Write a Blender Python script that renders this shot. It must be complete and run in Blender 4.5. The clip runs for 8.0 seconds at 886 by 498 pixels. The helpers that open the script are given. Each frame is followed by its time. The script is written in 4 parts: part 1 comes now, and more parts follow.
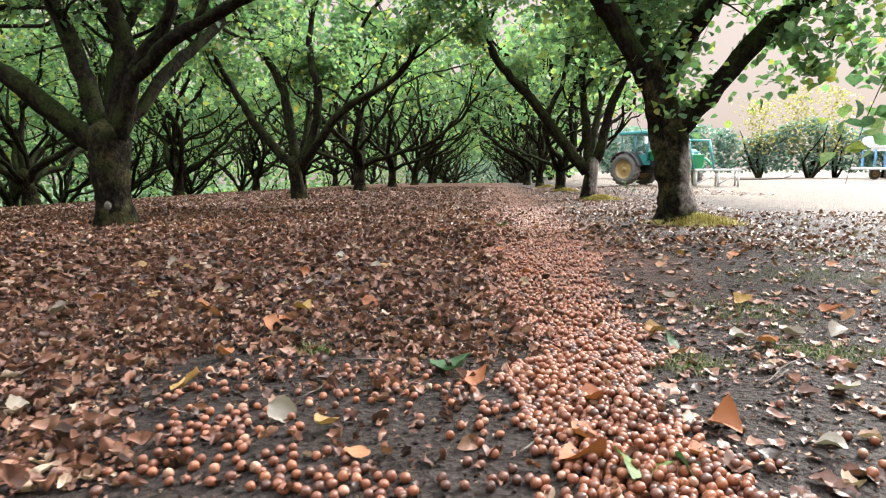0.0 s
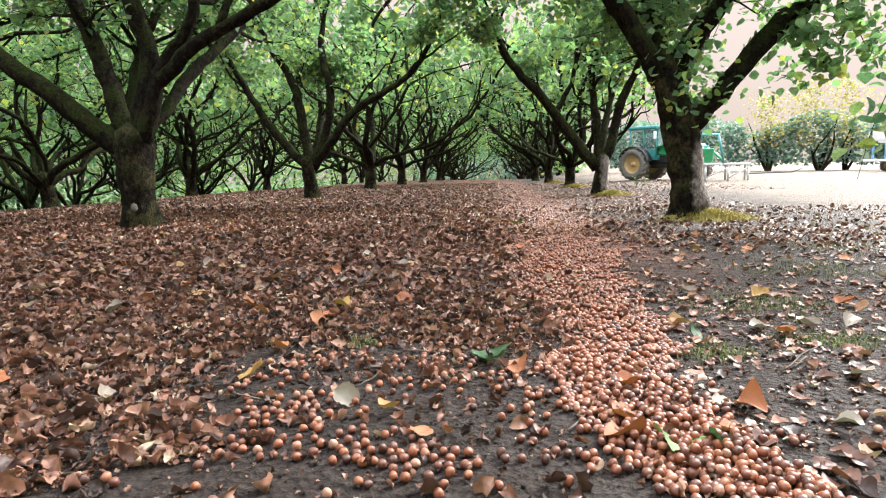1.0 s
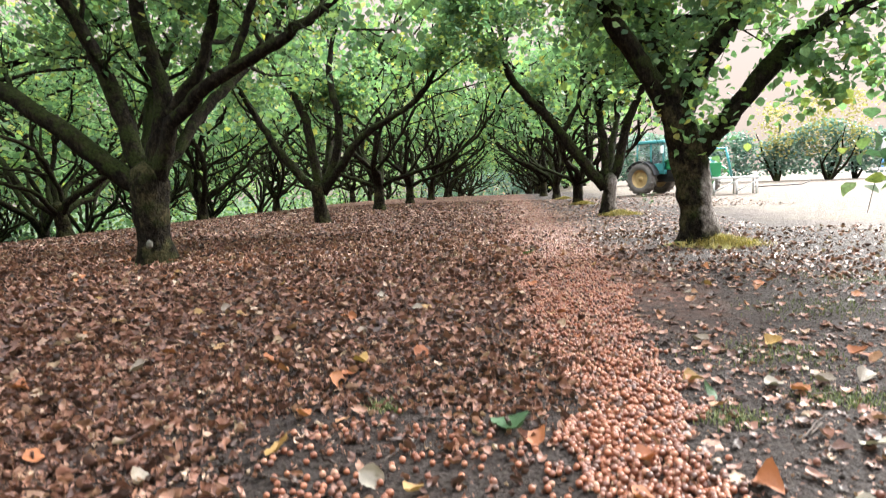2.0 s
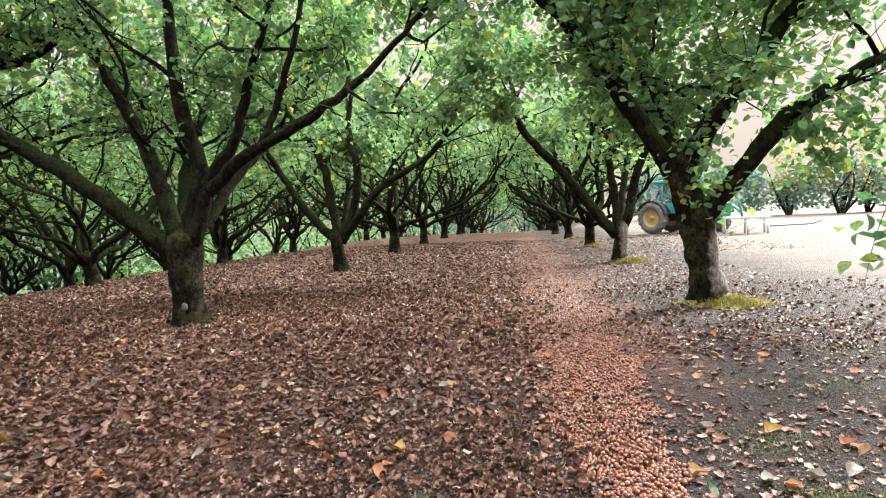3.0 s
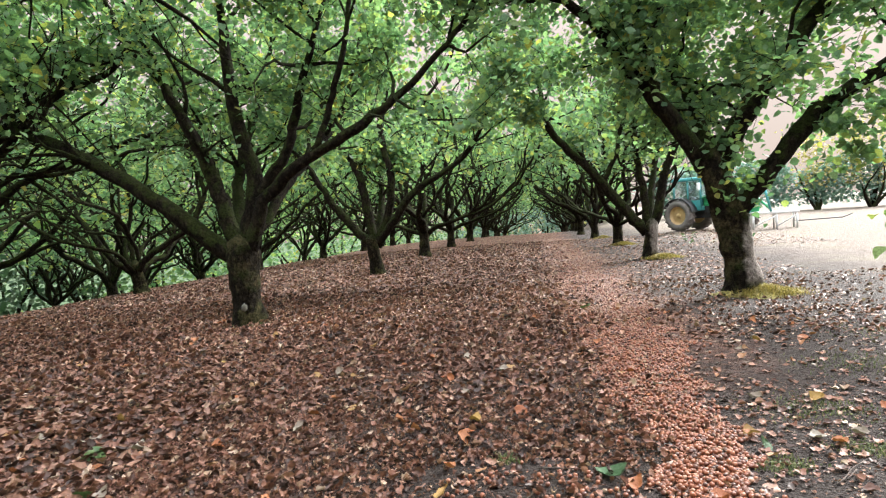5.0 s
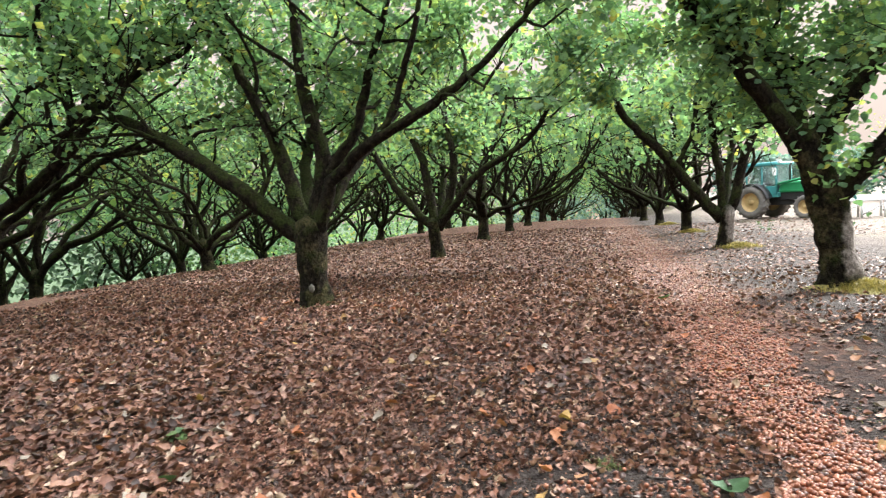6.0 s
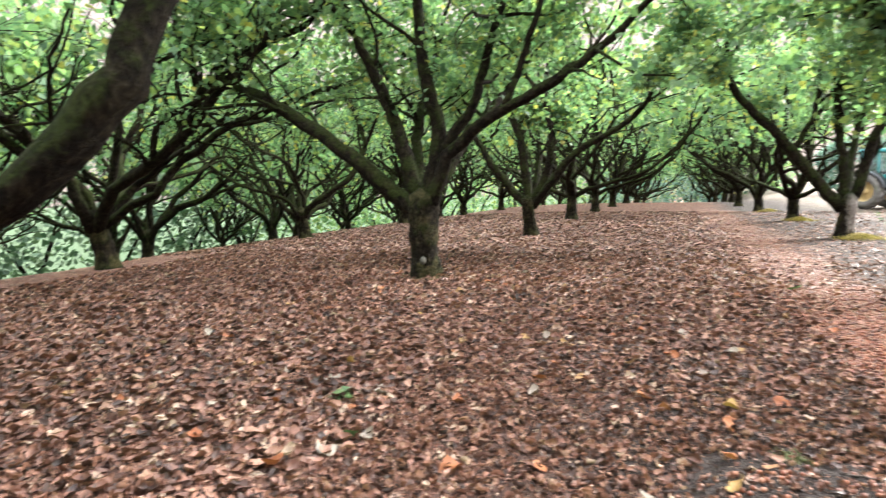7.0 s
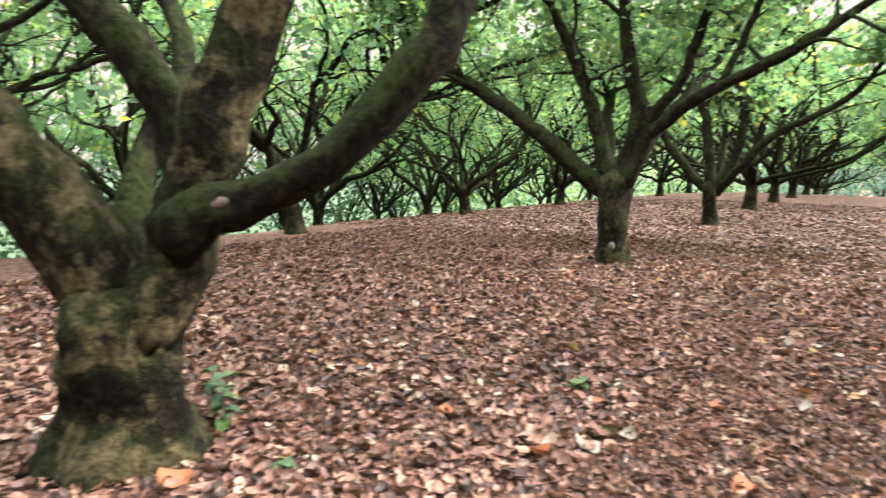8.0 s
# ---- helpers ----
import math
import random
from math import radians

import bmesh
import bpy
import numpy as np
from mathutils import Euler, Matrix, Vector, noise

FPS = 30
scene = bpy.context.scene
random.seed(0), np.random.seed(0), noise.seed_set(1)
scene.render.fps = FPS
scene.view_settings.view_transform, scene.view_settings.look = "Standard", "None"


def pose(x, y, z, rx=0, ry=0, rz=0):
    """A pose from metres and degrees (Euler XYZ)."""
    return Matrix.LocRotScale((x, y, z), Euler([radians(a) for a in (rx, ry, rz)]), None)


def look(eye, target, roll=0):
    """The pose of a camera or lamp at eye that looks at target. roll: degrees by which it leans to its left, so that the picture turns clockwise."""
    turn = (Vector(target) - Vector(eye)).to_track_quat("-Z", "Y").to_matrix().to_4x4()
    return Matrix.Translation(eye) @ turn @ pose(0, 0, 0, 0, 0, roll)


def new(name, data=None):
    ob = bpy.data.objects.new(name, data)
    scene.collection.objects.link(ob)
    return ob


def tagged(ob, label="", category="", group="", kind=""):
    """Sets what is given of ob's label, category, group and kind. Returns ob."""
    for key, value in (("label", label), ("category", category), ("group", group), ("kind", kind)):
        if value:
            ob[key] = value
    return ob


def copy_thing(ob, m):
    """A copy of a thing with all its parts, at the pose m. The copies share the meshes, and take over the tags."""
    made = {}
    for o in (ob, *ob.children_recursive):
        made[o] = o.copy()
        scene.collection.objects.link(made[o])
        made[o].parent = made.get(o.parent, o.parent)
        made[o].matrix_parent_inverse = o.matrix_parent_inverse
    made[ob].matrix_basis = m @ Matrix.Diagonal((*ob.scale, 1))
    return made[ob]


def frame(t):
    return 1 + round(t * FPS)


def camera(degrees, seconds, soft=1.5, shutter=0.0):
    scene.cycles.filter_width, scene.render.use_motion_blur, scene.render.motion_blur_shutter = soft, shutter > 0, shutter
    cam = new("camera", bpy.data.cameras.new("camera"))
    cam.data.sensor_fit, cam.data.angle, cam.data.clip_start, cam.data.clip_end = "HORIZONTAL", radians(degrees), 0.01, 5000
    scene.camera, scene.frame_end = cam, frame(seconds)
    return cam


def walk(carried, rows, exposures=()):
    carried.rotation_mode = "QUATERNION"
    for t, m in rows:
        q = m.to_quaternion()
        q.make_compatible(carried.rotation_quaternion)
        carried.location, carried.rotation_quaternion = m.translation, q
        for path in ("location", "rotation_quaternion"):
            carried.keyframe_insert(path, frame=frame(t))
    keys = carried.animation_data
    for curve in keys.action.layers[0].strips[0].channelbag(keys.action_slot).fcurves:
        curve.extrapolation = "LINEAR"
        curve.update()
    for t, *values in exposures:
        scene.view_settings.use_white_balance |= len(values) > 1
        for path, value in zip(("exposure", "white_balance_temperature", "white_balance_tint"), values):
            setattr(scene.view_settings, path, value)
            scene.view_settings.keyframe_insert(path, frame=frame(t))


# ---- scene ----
cam = camera(74.0, 8.0, soft=1.15, shutter=0.42)
PATH = [
    (0, (-0.011, 0.015, 0.624), (-0.178, 1.99, 0.358), -0.1),
    (0.5, (-0.075, -0.08, 0.642), (-0.259, 1.892, 0.363), -0.5),
    (1, (-0.11, -0.139, 0.652), (-0.302, 1.833, 0.375), -0.8),
    (1.2, (-0.125, -0.145, 0.653), (-0.32, 1.826, 0.375), -1.0),
    (2.3, (-0.133, -0.204, 1.027), (-0.364, 1.774, 0.841), -2.2),
    (2.5, (-0.128, -0.299, 1.15), (-0.367, 1.68, 0.999), -2.3),
    (3, (-0.165, -0.487, 1.253), (-0.422, 1.493, 1.13), -2.4),
    (3.5, (-0.252, -0.756, 1.229), (-0.517, 1.224, 1.128), -2.9),
    (4, (-0.284, -0.907, 1.24), (-0.561, 1.072, 1.156), -3.4),
    (5.5, (-0.497, -0.887, 1.207), (-0.899, 1.068, 1.083), -3.7),
    (6, (-0.635, -0.734, 1.227), (-1.141, 1.195, 1.078), -3.1),
    (6.5, (-0.851, -0.788, 1.221), (-1.413, 1.124, 1.044), -2.5),
    (7, (-1.138, -0.923, 1.245), (-1.87, 0.926, 1.024), -1.1),
    (7.5, (-1.474, -0.899, 1.194), (-2.415, 0.847, 0.939), -0.2),
    (8, (-1.78, -1.054, 1.236), (-2.911, 0.569, 0.947), 0.9),
]
walk(cam, [(t, look(eye, target, roll)) for t, eye, target, roll in PATH], exposures=[(0, 2.55), (2.5, 2.75), (4, 2.55), (6, 2.76), (8, 3.33)])

# ---- world, sun, exposure ----
world = bpy.data.worlds.new("overcast_sky")
scene.world = world
world.use_nodes = True
wn = world.node_tree
wn.nodes.clear()
sky = wn.nodes.new("ShaderNodeTexSky")
sky.sky_type, sky.sun_disc = "NISHITA", False
sky.sun_elevation, sky.sun_rotation = radians(34), radians(46)
sky.air_density, sky.dust_density = 1.0, 4.0
# overcast: the cloud is brighter overhead than at the horizon
wco = wn.nodes.new("ShaderNodeTexCoord")
wsep = wn.nodes.new("ShaderNodeSeparateXYZ")
wn.links.new(wco.outputs["Generated"], wsep.inputs[0])
veil = wn.nodes.new("ShaderNodeValToRGB")
veil.color_ramp.elements[0].position, veil.color_ramp.elements[0].color = 0.0, (0.78, 0.65, 0.59, 1)
veil.color_ramp.elements[1].position, veil.color_ramp.elements[1].color = 1.0, (9.1, 9.4, 10.4, 1)
veil.color_ramp.elements.new(0.4).color = (1.15, 0.99, 0.92, 1)
wn.links.new(wsep.outputs[2], veil.inputs[0])
cloud = wn.nodes.new("ShaderNodeMix")
cloud.data_type = "RGBA"
cloud.inputs[0].default_value = 0.99
wn.links.new(sky.outputs[0], cloud.inputs[6])
wn.links.new(veil.outputs[0], cloud.inputs[7])
back = wn.nodes.new("ShaderNodeBackground")
back.inputs[1].default_value = 0.15
wn.links.new(cloud.outputs[2], back.inputs[0])
wout = wn.nodes.new("ShaderNodeOutputWorld")
wn.links.new(back.outputs[0], wout.inputs[0])

sun = new("sun", bpy.data.lights.new("sun", "SUN"))
sun.data.energy, sun.data.angle, sun.data.color = 2.4, radians(20), (1, 0.98, 0.95)
sun.matrix_world = look((34, 33, 32), (0, 0, 0))


# ---- materials ----
def material(name):
    m = bpy.data.materials.new(name)
    m.use_nodes = True
    nt = m.node_tree
    return m, nt, nt.nodes["Principled BSDF"]


def ramp(nt, fac, stops):
    r = nt.nodes.new("ShaderNodeValToRGB")
    e = r.color_ramp.elements
    while len(e) < len(stops):
        e.new(0.5)
    for el, (p, c) in zip(e, stops):
        el.position, el.color = p, (*c, 1)
    nt.links.new(fac, r.inputs[0])
    return r.outputs[0]


def noise_tex(nt, scale, detail=4, rough=0.6, space="Object"):
    co = nt.nodes.new("ShaderNodeTexCoord")
    n = nt.nodes.new("ShaderNodeTexNoise")
    n.inputs["Scale"].default_value, n.inputs["Detail"].default_value, n.inputs["Roughness"].default_value = scale, detail, rough
    nt.links.new(co.outputs[space], n.inputs["Vector"])
    return n.outputs[0]


def mix_rgb(nt, fac, a, b, mode="MIX"):
    m = nt.nodes.new("ShaderNodeMix")
    m.data_type, m.blend_type = "RGBA", mode
    for sock, v in ((m.inputs[0], fac), (m.inputs[6], a), (m.inputs[7], b)):
        if isinstance(v, bpy.types.NodeSocket):
            nt.links.new(v, sock)
        else:
            sock.default_value = v if isinstance(v, float) else (*v, 1)
    return m.outputs[2]


def calc(nt, op, a, b=0.0, clamp=False):
    m = nt.nodes.new("ShaderNodeMath")
    m.operation, m.use_clamp = op, clamp
    for sock, v in zip(m.inputs, (a, b)):
        if isinstance(v, bpy.types.NodeSocket):
            nt.links.new(v, sock)
        else:
            sock.default_value = v
    return m.outputs[0]


def span(nt, v, lo, hi):
    m = nt.nodes.new("ShaderNodeMapRange")
    m.interpolation_type = "SMOOTHSTEP"
    m.inputs["From Min"].default_value, m.inputs["From Max"].default_value = lo, hi
    nt.links.new(v, m.inputs["Value"])
    return m.outputs[0]


def bumped(nt, bsdf, height, strength=0.5, dist=0.01):
    b = nt.nodes.new("ShaderNodeBump")
    b.inputs["Strength"].default_value, b.inputs["Distance"].default_value = strength, dist
    nt.links.new(height, b.inputs["Height"])
    nt.links.new(b.outputs[0], bsdf.inputs["Normal"])


def island(nt):
    return nt.nodes.new("ShaderNodeNewGeometry").outputs["Random Per Island"]


def plain_mat(name, col, rough=0.6, metal=0.0, vary=0.25, scale=6.0):
    m, nt, b = material(name)
    n = noise_tex(nt, scale)
    dark = tuple(c * (1 - vary) for c in col)
    nt.links.new(ramp(nt, n, [(0.3, dark), (0.7, col)]), b.inputs["Base Color"])
    b.inputs["Roughness"].default_value, b.inputs["Metallic"].default_value = rough, metal
    fine = noise_tex(nt, scale * 12)
    bumped(nt, b, fine, 0.2, 0.004)
    return m


def leaf_mat(name, stops, through_light=0.45, rough=0.5, single=False):
    """Thin leaf: diffuse and translucent, its colour varied leaf by leaf."""
    m, nt, b = material(name)
    if single:
        pick = nt.nodes.new("ShaderNodeObjectInfo").outputs["Random"]
    else:
        pick = island(nt)
    col = ramp(nt, pick, stops)
    n = noise_tex(nt, 55.0, 3)
    col = mix_rgb(nt, span(nt, n, 0.35, 0.75), col, mix_rgb(nt, 0.45, col, (0.03, 0.022, 0.012)))
    nt.links.new(col, b.inputs["Base Color"])
    b.inputs["Roughness"].default_value = rough
    b.inputs["Specular IOR Level"].default_value = 0.35
    bumped(nt, b, n, 0.4, 0.004)
    t = nt.nodes.new("ShaderNodeBsdfTranslucent")
    nt.links.new(mix_rgb(nt, 1.0, col, (0.95, 1.1, 0.74), "MULTIPLY"), t.inputs[0])
    mixer = nt.nodes.new("ShaderNodeMixShader")
    mixer.inputs[0].default_value = through_light
    nt.links.new(b.outputs[0], mixer.inputs[1])
    nt.links.new(t.outputs[0], mixer.inputs[2])
    nt.links.new(mixer.outputs[0], nt.nodes["Material Output"].inputs[0])
    return m


GREEN = [(0.0, (0.09, 0.18, 0.107)), (0.35, (0.16, 0.28, 0.148)), (0.75, (0.232, 0.365, 0.167)), (0.94, (0.34, 0.43, 0.145)), (1.0, (0.49, 0.43, 0.11))]
# bluer, paler leaves: the haze of distance painted into the colour
HAZE_GREEN = [(0.0, (0.11, 0.2, 0.19)), (0.6, (0.17, 0.28, 0.26)), (1.0, (0.24, 0.35, 0.31))]
# a darkened copy of the green leaves, with shade put into the colour
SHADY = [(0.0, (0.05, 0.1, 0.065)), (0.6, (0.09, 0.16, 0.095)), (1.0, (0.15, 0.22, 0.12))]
GOLDEN = [(0.0, (0.3, 0.27, 0.1)), (0.6, (0.4, 0.34, 0.13)), (1.0, (0.48, 0.42, 0.22))]
DEAD = [(0.0, (0.025, 0.014, 0.011)), (0.2, (0.075, 0.036, 0.027)), (0.48, (0.165, 0.075, 0.051)), (0.74, (0.265, 0.127, 0.085)), (0.93, (0.355, 0.2, 0.136)), (1.0, (0.5, 0.38, 0.28))]
M_GREEN = leaf_mat("hazel_foliage", GREEN, 0.58, 0.6)
M_HAZE_GREEN = leaf_mat("haze_tinted_foliage", HAZE_GREEN, 0.5, 0.5)
M_SHADY = leaf_mat("shaded_foliage", SHADY, 0.4, 0.6)
M_GOLDEN = leaf_mat("golden_foliage", GOLDEN, 0.5, 0.5)
M_DEAD = leaf_mat("dead_leaves", DEAD, 0.12, 0.48)
M_ORANGE = leaf_mat("orange_leaf", [(0.0, (0.3, 0.095, 0.035)), (0.45, (0.34, 0.13, 0.05)), (0.8, (0.3, 0.17, 0.09)), (1.0, (0.36, 0.22, 0.06))], 0.15, 0.55, True)
M_PALE = leaf_mat("pale_leaf", [(0.0, (0.22, 0.17, 0.13)), (1.0, (0.34, 0.3, 0.24))], 0.1, 0.5, True)
M_FRESH = leaf_mat("fallen_green_leaf", [(0.0, (0.045, 0.105, 0.05)), (1.0, (0.11, 0.17, 0.045))], 0.2, 0.45, True)
M_GRASS = leaf_mat("grass_blades", [(0.0, (0.05, 0.075, 0.025)), (0.6, (0.11, 0.14, 0.05)), (1.0, (0.26, 0.25, 0.12))], 0.35)
M_MOSSGRASS = leaf_mat("mossy_grass", [(0.0, (0.12, 0.115, 0.025)), (0.6, (0.36, 0.27, 0.065)), (1.0, (0.54, 0.41, 0.15))], 0.35)


def bark_mat(name, lichen_share, moss_share, worn_lit=False):
    m, nt, b = material(name)
    co = nt.nodes.new("ShaderNodeTexCoord")
    st = nt.nodes.new("ShaderNodeMapping")
    st.inputs["Scale"].default_value = (1, 1, 0.6)
    nt.links.new(co.outputs["Object"], st.inputs["Vector"])
    n = nt.nodes.new("ShaderNodeTexNoise")
    n.inputs["Scale"].default_value, n.inputs["Detail"].default_value, n.inputs["Roughness"].default_value = 26, 6, 0.7
    nt.links.new(st.outputs[0], n.inputs["Vector"])
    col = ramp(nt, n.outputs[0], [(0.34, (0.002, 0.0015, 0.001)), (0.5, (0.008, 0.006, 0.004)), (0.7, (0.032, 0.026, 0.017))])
    big = noise_tex(nt, 5.0, 4)
    lich = span(nt, noise_tex(nt, 4.5, 6, 0.7), 0.47, 0.6)
    geo = nt.nodes.new("ShaderNodeNewGeometry")
    sep = nt.nodes.new("ShaderNodeSeparateXYZ")
    nt.links.new(geo.outputs["Normal"], sep.inputs[0])
    up = calc(nt, "ADD", calc(nt, "MULTIPLY", sep.outputs[2], 0.22), big)
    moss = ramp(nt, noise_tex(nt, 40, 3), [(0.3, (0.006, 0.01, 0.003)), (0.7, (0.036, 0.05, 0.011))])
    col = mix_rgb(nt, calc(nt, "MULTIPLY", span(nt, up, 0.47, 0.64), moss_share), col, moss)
    col = mix_rgb(nt, calc(nt, "MULTIPLY", lich, lichen_share), col, ramp(nt, n.outputs[0], [(0.35, (0.03, 0.024, 0.012)), (0.65, (0.13, 0.105, 0.05))]))
    # pale bare bark on the +x side, with light from the field painted in
    if worn_lit:
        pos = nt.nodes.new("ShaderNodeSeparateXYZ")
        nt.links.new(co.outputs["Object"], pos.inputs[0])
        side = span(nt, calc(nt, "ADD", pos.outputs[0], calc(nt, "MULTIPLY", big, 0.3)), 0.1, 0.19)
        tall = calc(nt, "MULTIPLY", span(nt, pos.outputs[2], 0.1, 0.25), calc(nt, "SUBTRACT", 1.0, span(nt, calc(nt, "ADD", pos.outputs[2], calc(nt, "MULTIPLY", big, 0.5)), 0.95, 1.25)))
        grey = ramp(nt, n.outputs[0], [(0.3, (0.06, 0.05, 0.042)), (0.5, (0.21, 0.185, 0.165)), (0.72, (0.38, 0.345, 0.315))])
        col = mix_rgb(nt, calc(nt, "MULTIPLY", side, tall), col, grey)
    nt.links.new(col, b.inputs["Base Color"])
    b.inputs["Roughness"].default_value = 0.95
    b.inputs["Specular IOR Level"].default_value = 0.1
    bumped(nt, b, calc(nt, "ADD", n.outputs[0], calc(nt, "MULTIPLY", big, 1.5)), 1.0, 0.045)
    return m


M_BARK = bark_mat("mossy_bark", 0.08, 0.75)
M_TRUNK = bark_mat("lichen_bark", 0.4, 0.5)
M_OLD = bark_mat("old_trunk_bark", 0.95, 0.5)
M_WORN_LIT = bark_mat("worn_lit_bark", 0.5, 0.6, True)


def ground_mat():
    """Damp soil, brown leaf mould under the rows, a reddish swept strip and dry pale earth on the open field."""
    m, nt, b = material("orchard_earth")
    co = nt.nodes.new("ShaderNodeTexCoord")
    sep = nt.nodes.new("ShaderNodeSeparateXYZ")
    nt.links.new(co.outputs["Object"], sep.inputs[0])
    fine, mid, large = noise_tex(nt, 60, 5, 0.7), noise_tex(nt, 6, 4), noise_tex(nt, 0.7, 3)
    soil = ramp(nt, fine, [(0.3, (0.006, 0.0045, 0.004)), (0.5, (0.03, 0.021, 0.017)), (0.74, (0.082, 0.062, 0.052))])
    soil = mix_rgb(nt, span(nt, mid, 0.45, 0.7), soil, mix_rgb(nt, 0.5, soil, (0.055, 0.044, 0.039)))
    vor = nt.nodes.new("ShaderNodeTexVoronoi")
    vor.inputs["Scale"].default_value = 19
    nt.links.new(co.outputs["Object"], vor.inputs["Vector"])
    sepv = nt.nodes.new("ShaderNodeSeparateXYZ")
    nt.links.new(vor.outputs["Color"], sepv.inputs[0])
    mould = ramp(nt, sepv.outputs[0], DEAD)
    mould = mix_rgb(nt, span(nt, fine, 0.4, 0.65), mould, (0.1, 0.052, 0.038))
    dry = ramp(nt, noise_tex(nt, 9, 6, 0.7), [(0.3, (0.112, 0.088, 0.067)), (0.7, (0.182, 0.148, 0.118))])
    dry = mix_rgb(nt, span(nt, large, 0.5, 0.75), dry, (0.145, 0.13, 0.077))
    wob = calc(nt, "ADD", calc(nt, "MULTIPLY", calc(nt, "SUBTRACT", mid, 0.5), 1.2), calc(nt, "MULTIPLY", calc(nt, "SUBTRACT", large, 0.5), 2.5))
    x = calc(nt, "ADD", sep.outputs[0], wob)
    away = calc(nt, "MAXIMUM", span(nt, sep.outputs[1], 2.6, 5.0), span(nt, calc(nt, "MULTIPLY", sep.outputs[0], -1.0), 1.2, 2.4))
    col = mix_rgb(nt, calc(nt, "MULTIPLY", calc(nt, "SUBTRACT", 1.0, span(nt, x, 0.4, 1.6)), away), soil, mould)
    clod = nt.nodes.new("ShaderNodeTexVoronoi")
    clod.inputs["Scale"].default_value = 45
    nt.links.new(co.outputs["Object"], clod.inputs["Vector"])
    col = mix_rgb(nt, span(nt, x, 3.2, 6.4), col, dry)
    meadow = ramp(nt, noise_tex(nt, 14, 5), [(0.3, (0.03, 0.058, 0.026)), (0.7, (0.065, 0.1, 0.045))])
    col = mix_rgb(nt, span(nt, calc(nt, "MULTIPLY", x, -1.0), 12.5, 16.0), col, meadow)
    nt.links.new(col, b.inputs["Base Color"])
    b.inputs["Roughness"].default_value = 0.75
    b.inputs["Specular IOR Level"].default_value = 0.2
    bumped(nt, b, calc(nt, "ADD", calc(nt, "ADD", fine, calc(nt, "MULTIPLY", mid, 2.0)), calc(nt, "MULTIPLY", clod.outputs[0], 0.7)), 1.0, 0.035)
    return m


def nut_mat(single):
    m, nt, b = material("hazelnut_shell" + ("_loose" if single else ""))
    pick = nt.nodes.new("ShaderNodeObjectInfo").outputs["Random"] if single else island(nt)
    col = ramp(nt, pick, [(0.0, (0.048, 0.021, 0.014)), (0.2, (0.122, 0.044, 0.027)), (0.6, (0.2, 0.062, 0.027)), (0.9, (0.275, 0.097, 0.045)), (1.0, (0.36, 0.2, 0.13))])
    n = noise_tex(nt, 130, 3)
    col = mix_rgb(nt, span(nt, n, 0.4, 0.7), col, mix_rgb(nt, 0.4, col, (0.12, 0.055, 0.033)))
    nt.links.new(col, b.inputs["Base Color"])
    b.inputs["Roughness"].default_value = 0.42
    b.inputs["Specular IOR Level"].default_value = 0.45
    bumped(nt, b, n, 0.15, 0.002)
    return m


M_GROUND = ground_mat()
M_NUT, M_NUT1 = nut_mat(False), nut_mat(True)
M_HILUM = plain_mat("hazelnut_base", (0.45, 0.32, 0.22), 0.8, 0, 0.3, 90)
M_TWIG = plain_mat("dead_twig", (0.14, 0.11, 0.09), 0.85, 0, 0.5, 40)
M_TEAL = plain_mat("teal_paint", (0.06, 0.3, 0.31), 0.35, 0, 0.2)
M_TGREEN = plain_mat("green_paint", (0.03, 0.3, 0.12), 0.35, 0, 0.25)
M_YELLOW = plain_mat("yellow_paint", (0.58, 0.41, 0.19), 0.65, 0, 0.3)
M_TYRE = plain_mat("dusty_rubber", (0.2, 0.185, 0.17), 0.85, 0, 0.4, 10)
M_BLACK = plain_mat("dark_metal", (0.03, 0.03, 0.032), 0.55, 0.2, 0.4)
M_WHITE = plain_mat("white_paint", (0.72, 0.74, 0.74), 0.45, 0, 0.15)
M_BLUE = plain_mat("blue_paint", (0.12, 0.3, 0.55), 0.45, 0, 0.2)
M_RED = plain_mat("orange_red_plastic", (0.6, 0.12, 0.04), 0.4, 0, 0.2)
M_GLASS, _nt, _b = material("cab_glass")
_b.inputs["Base Color"].default_value = (0.75, 0.88, 0.9, 1)
_b.inputs["Roughness"].default_value = 0.03
_b.inputs["Transmission Weight"].default_value = 0.9


# ---- helpers of this scene ----
def part(name, data, mat, parent, label="", smooth=True):
    """One mesh object under a thing or a part, from a bmesh or from (verts, faces)."""
    if isinstance(data, bpy.types.Mesh):
        me = data
    else:
        me = bpy.data.meshes.new(name)
        if isinstance(data, bmesh.types.BMesh):
            data.to_mesh(me)
            data.free()
        else:
            v, f = data
            me.from_pydata(np.asarray(v).tolist(), [], f.tolist() if isinstance(f, np.ndarray) else f)
        for mm in (mat if isinstance(mat, (list, tuple)) else [mat]):
            me.materials.append(mm)
        me.shade_smooth() if smooth else me.shade_flat()
    ob = new(name, me)
    ob.parent = parent
    if label:
        ob["label"] = label
    return ob


def thing(name, label, category, group="", m=None):
    e = new(name)
    e.empty_display_size = 0.2
    if m is not None:
        e.matrix_basis = m
    return tagged(e, label, category, group)


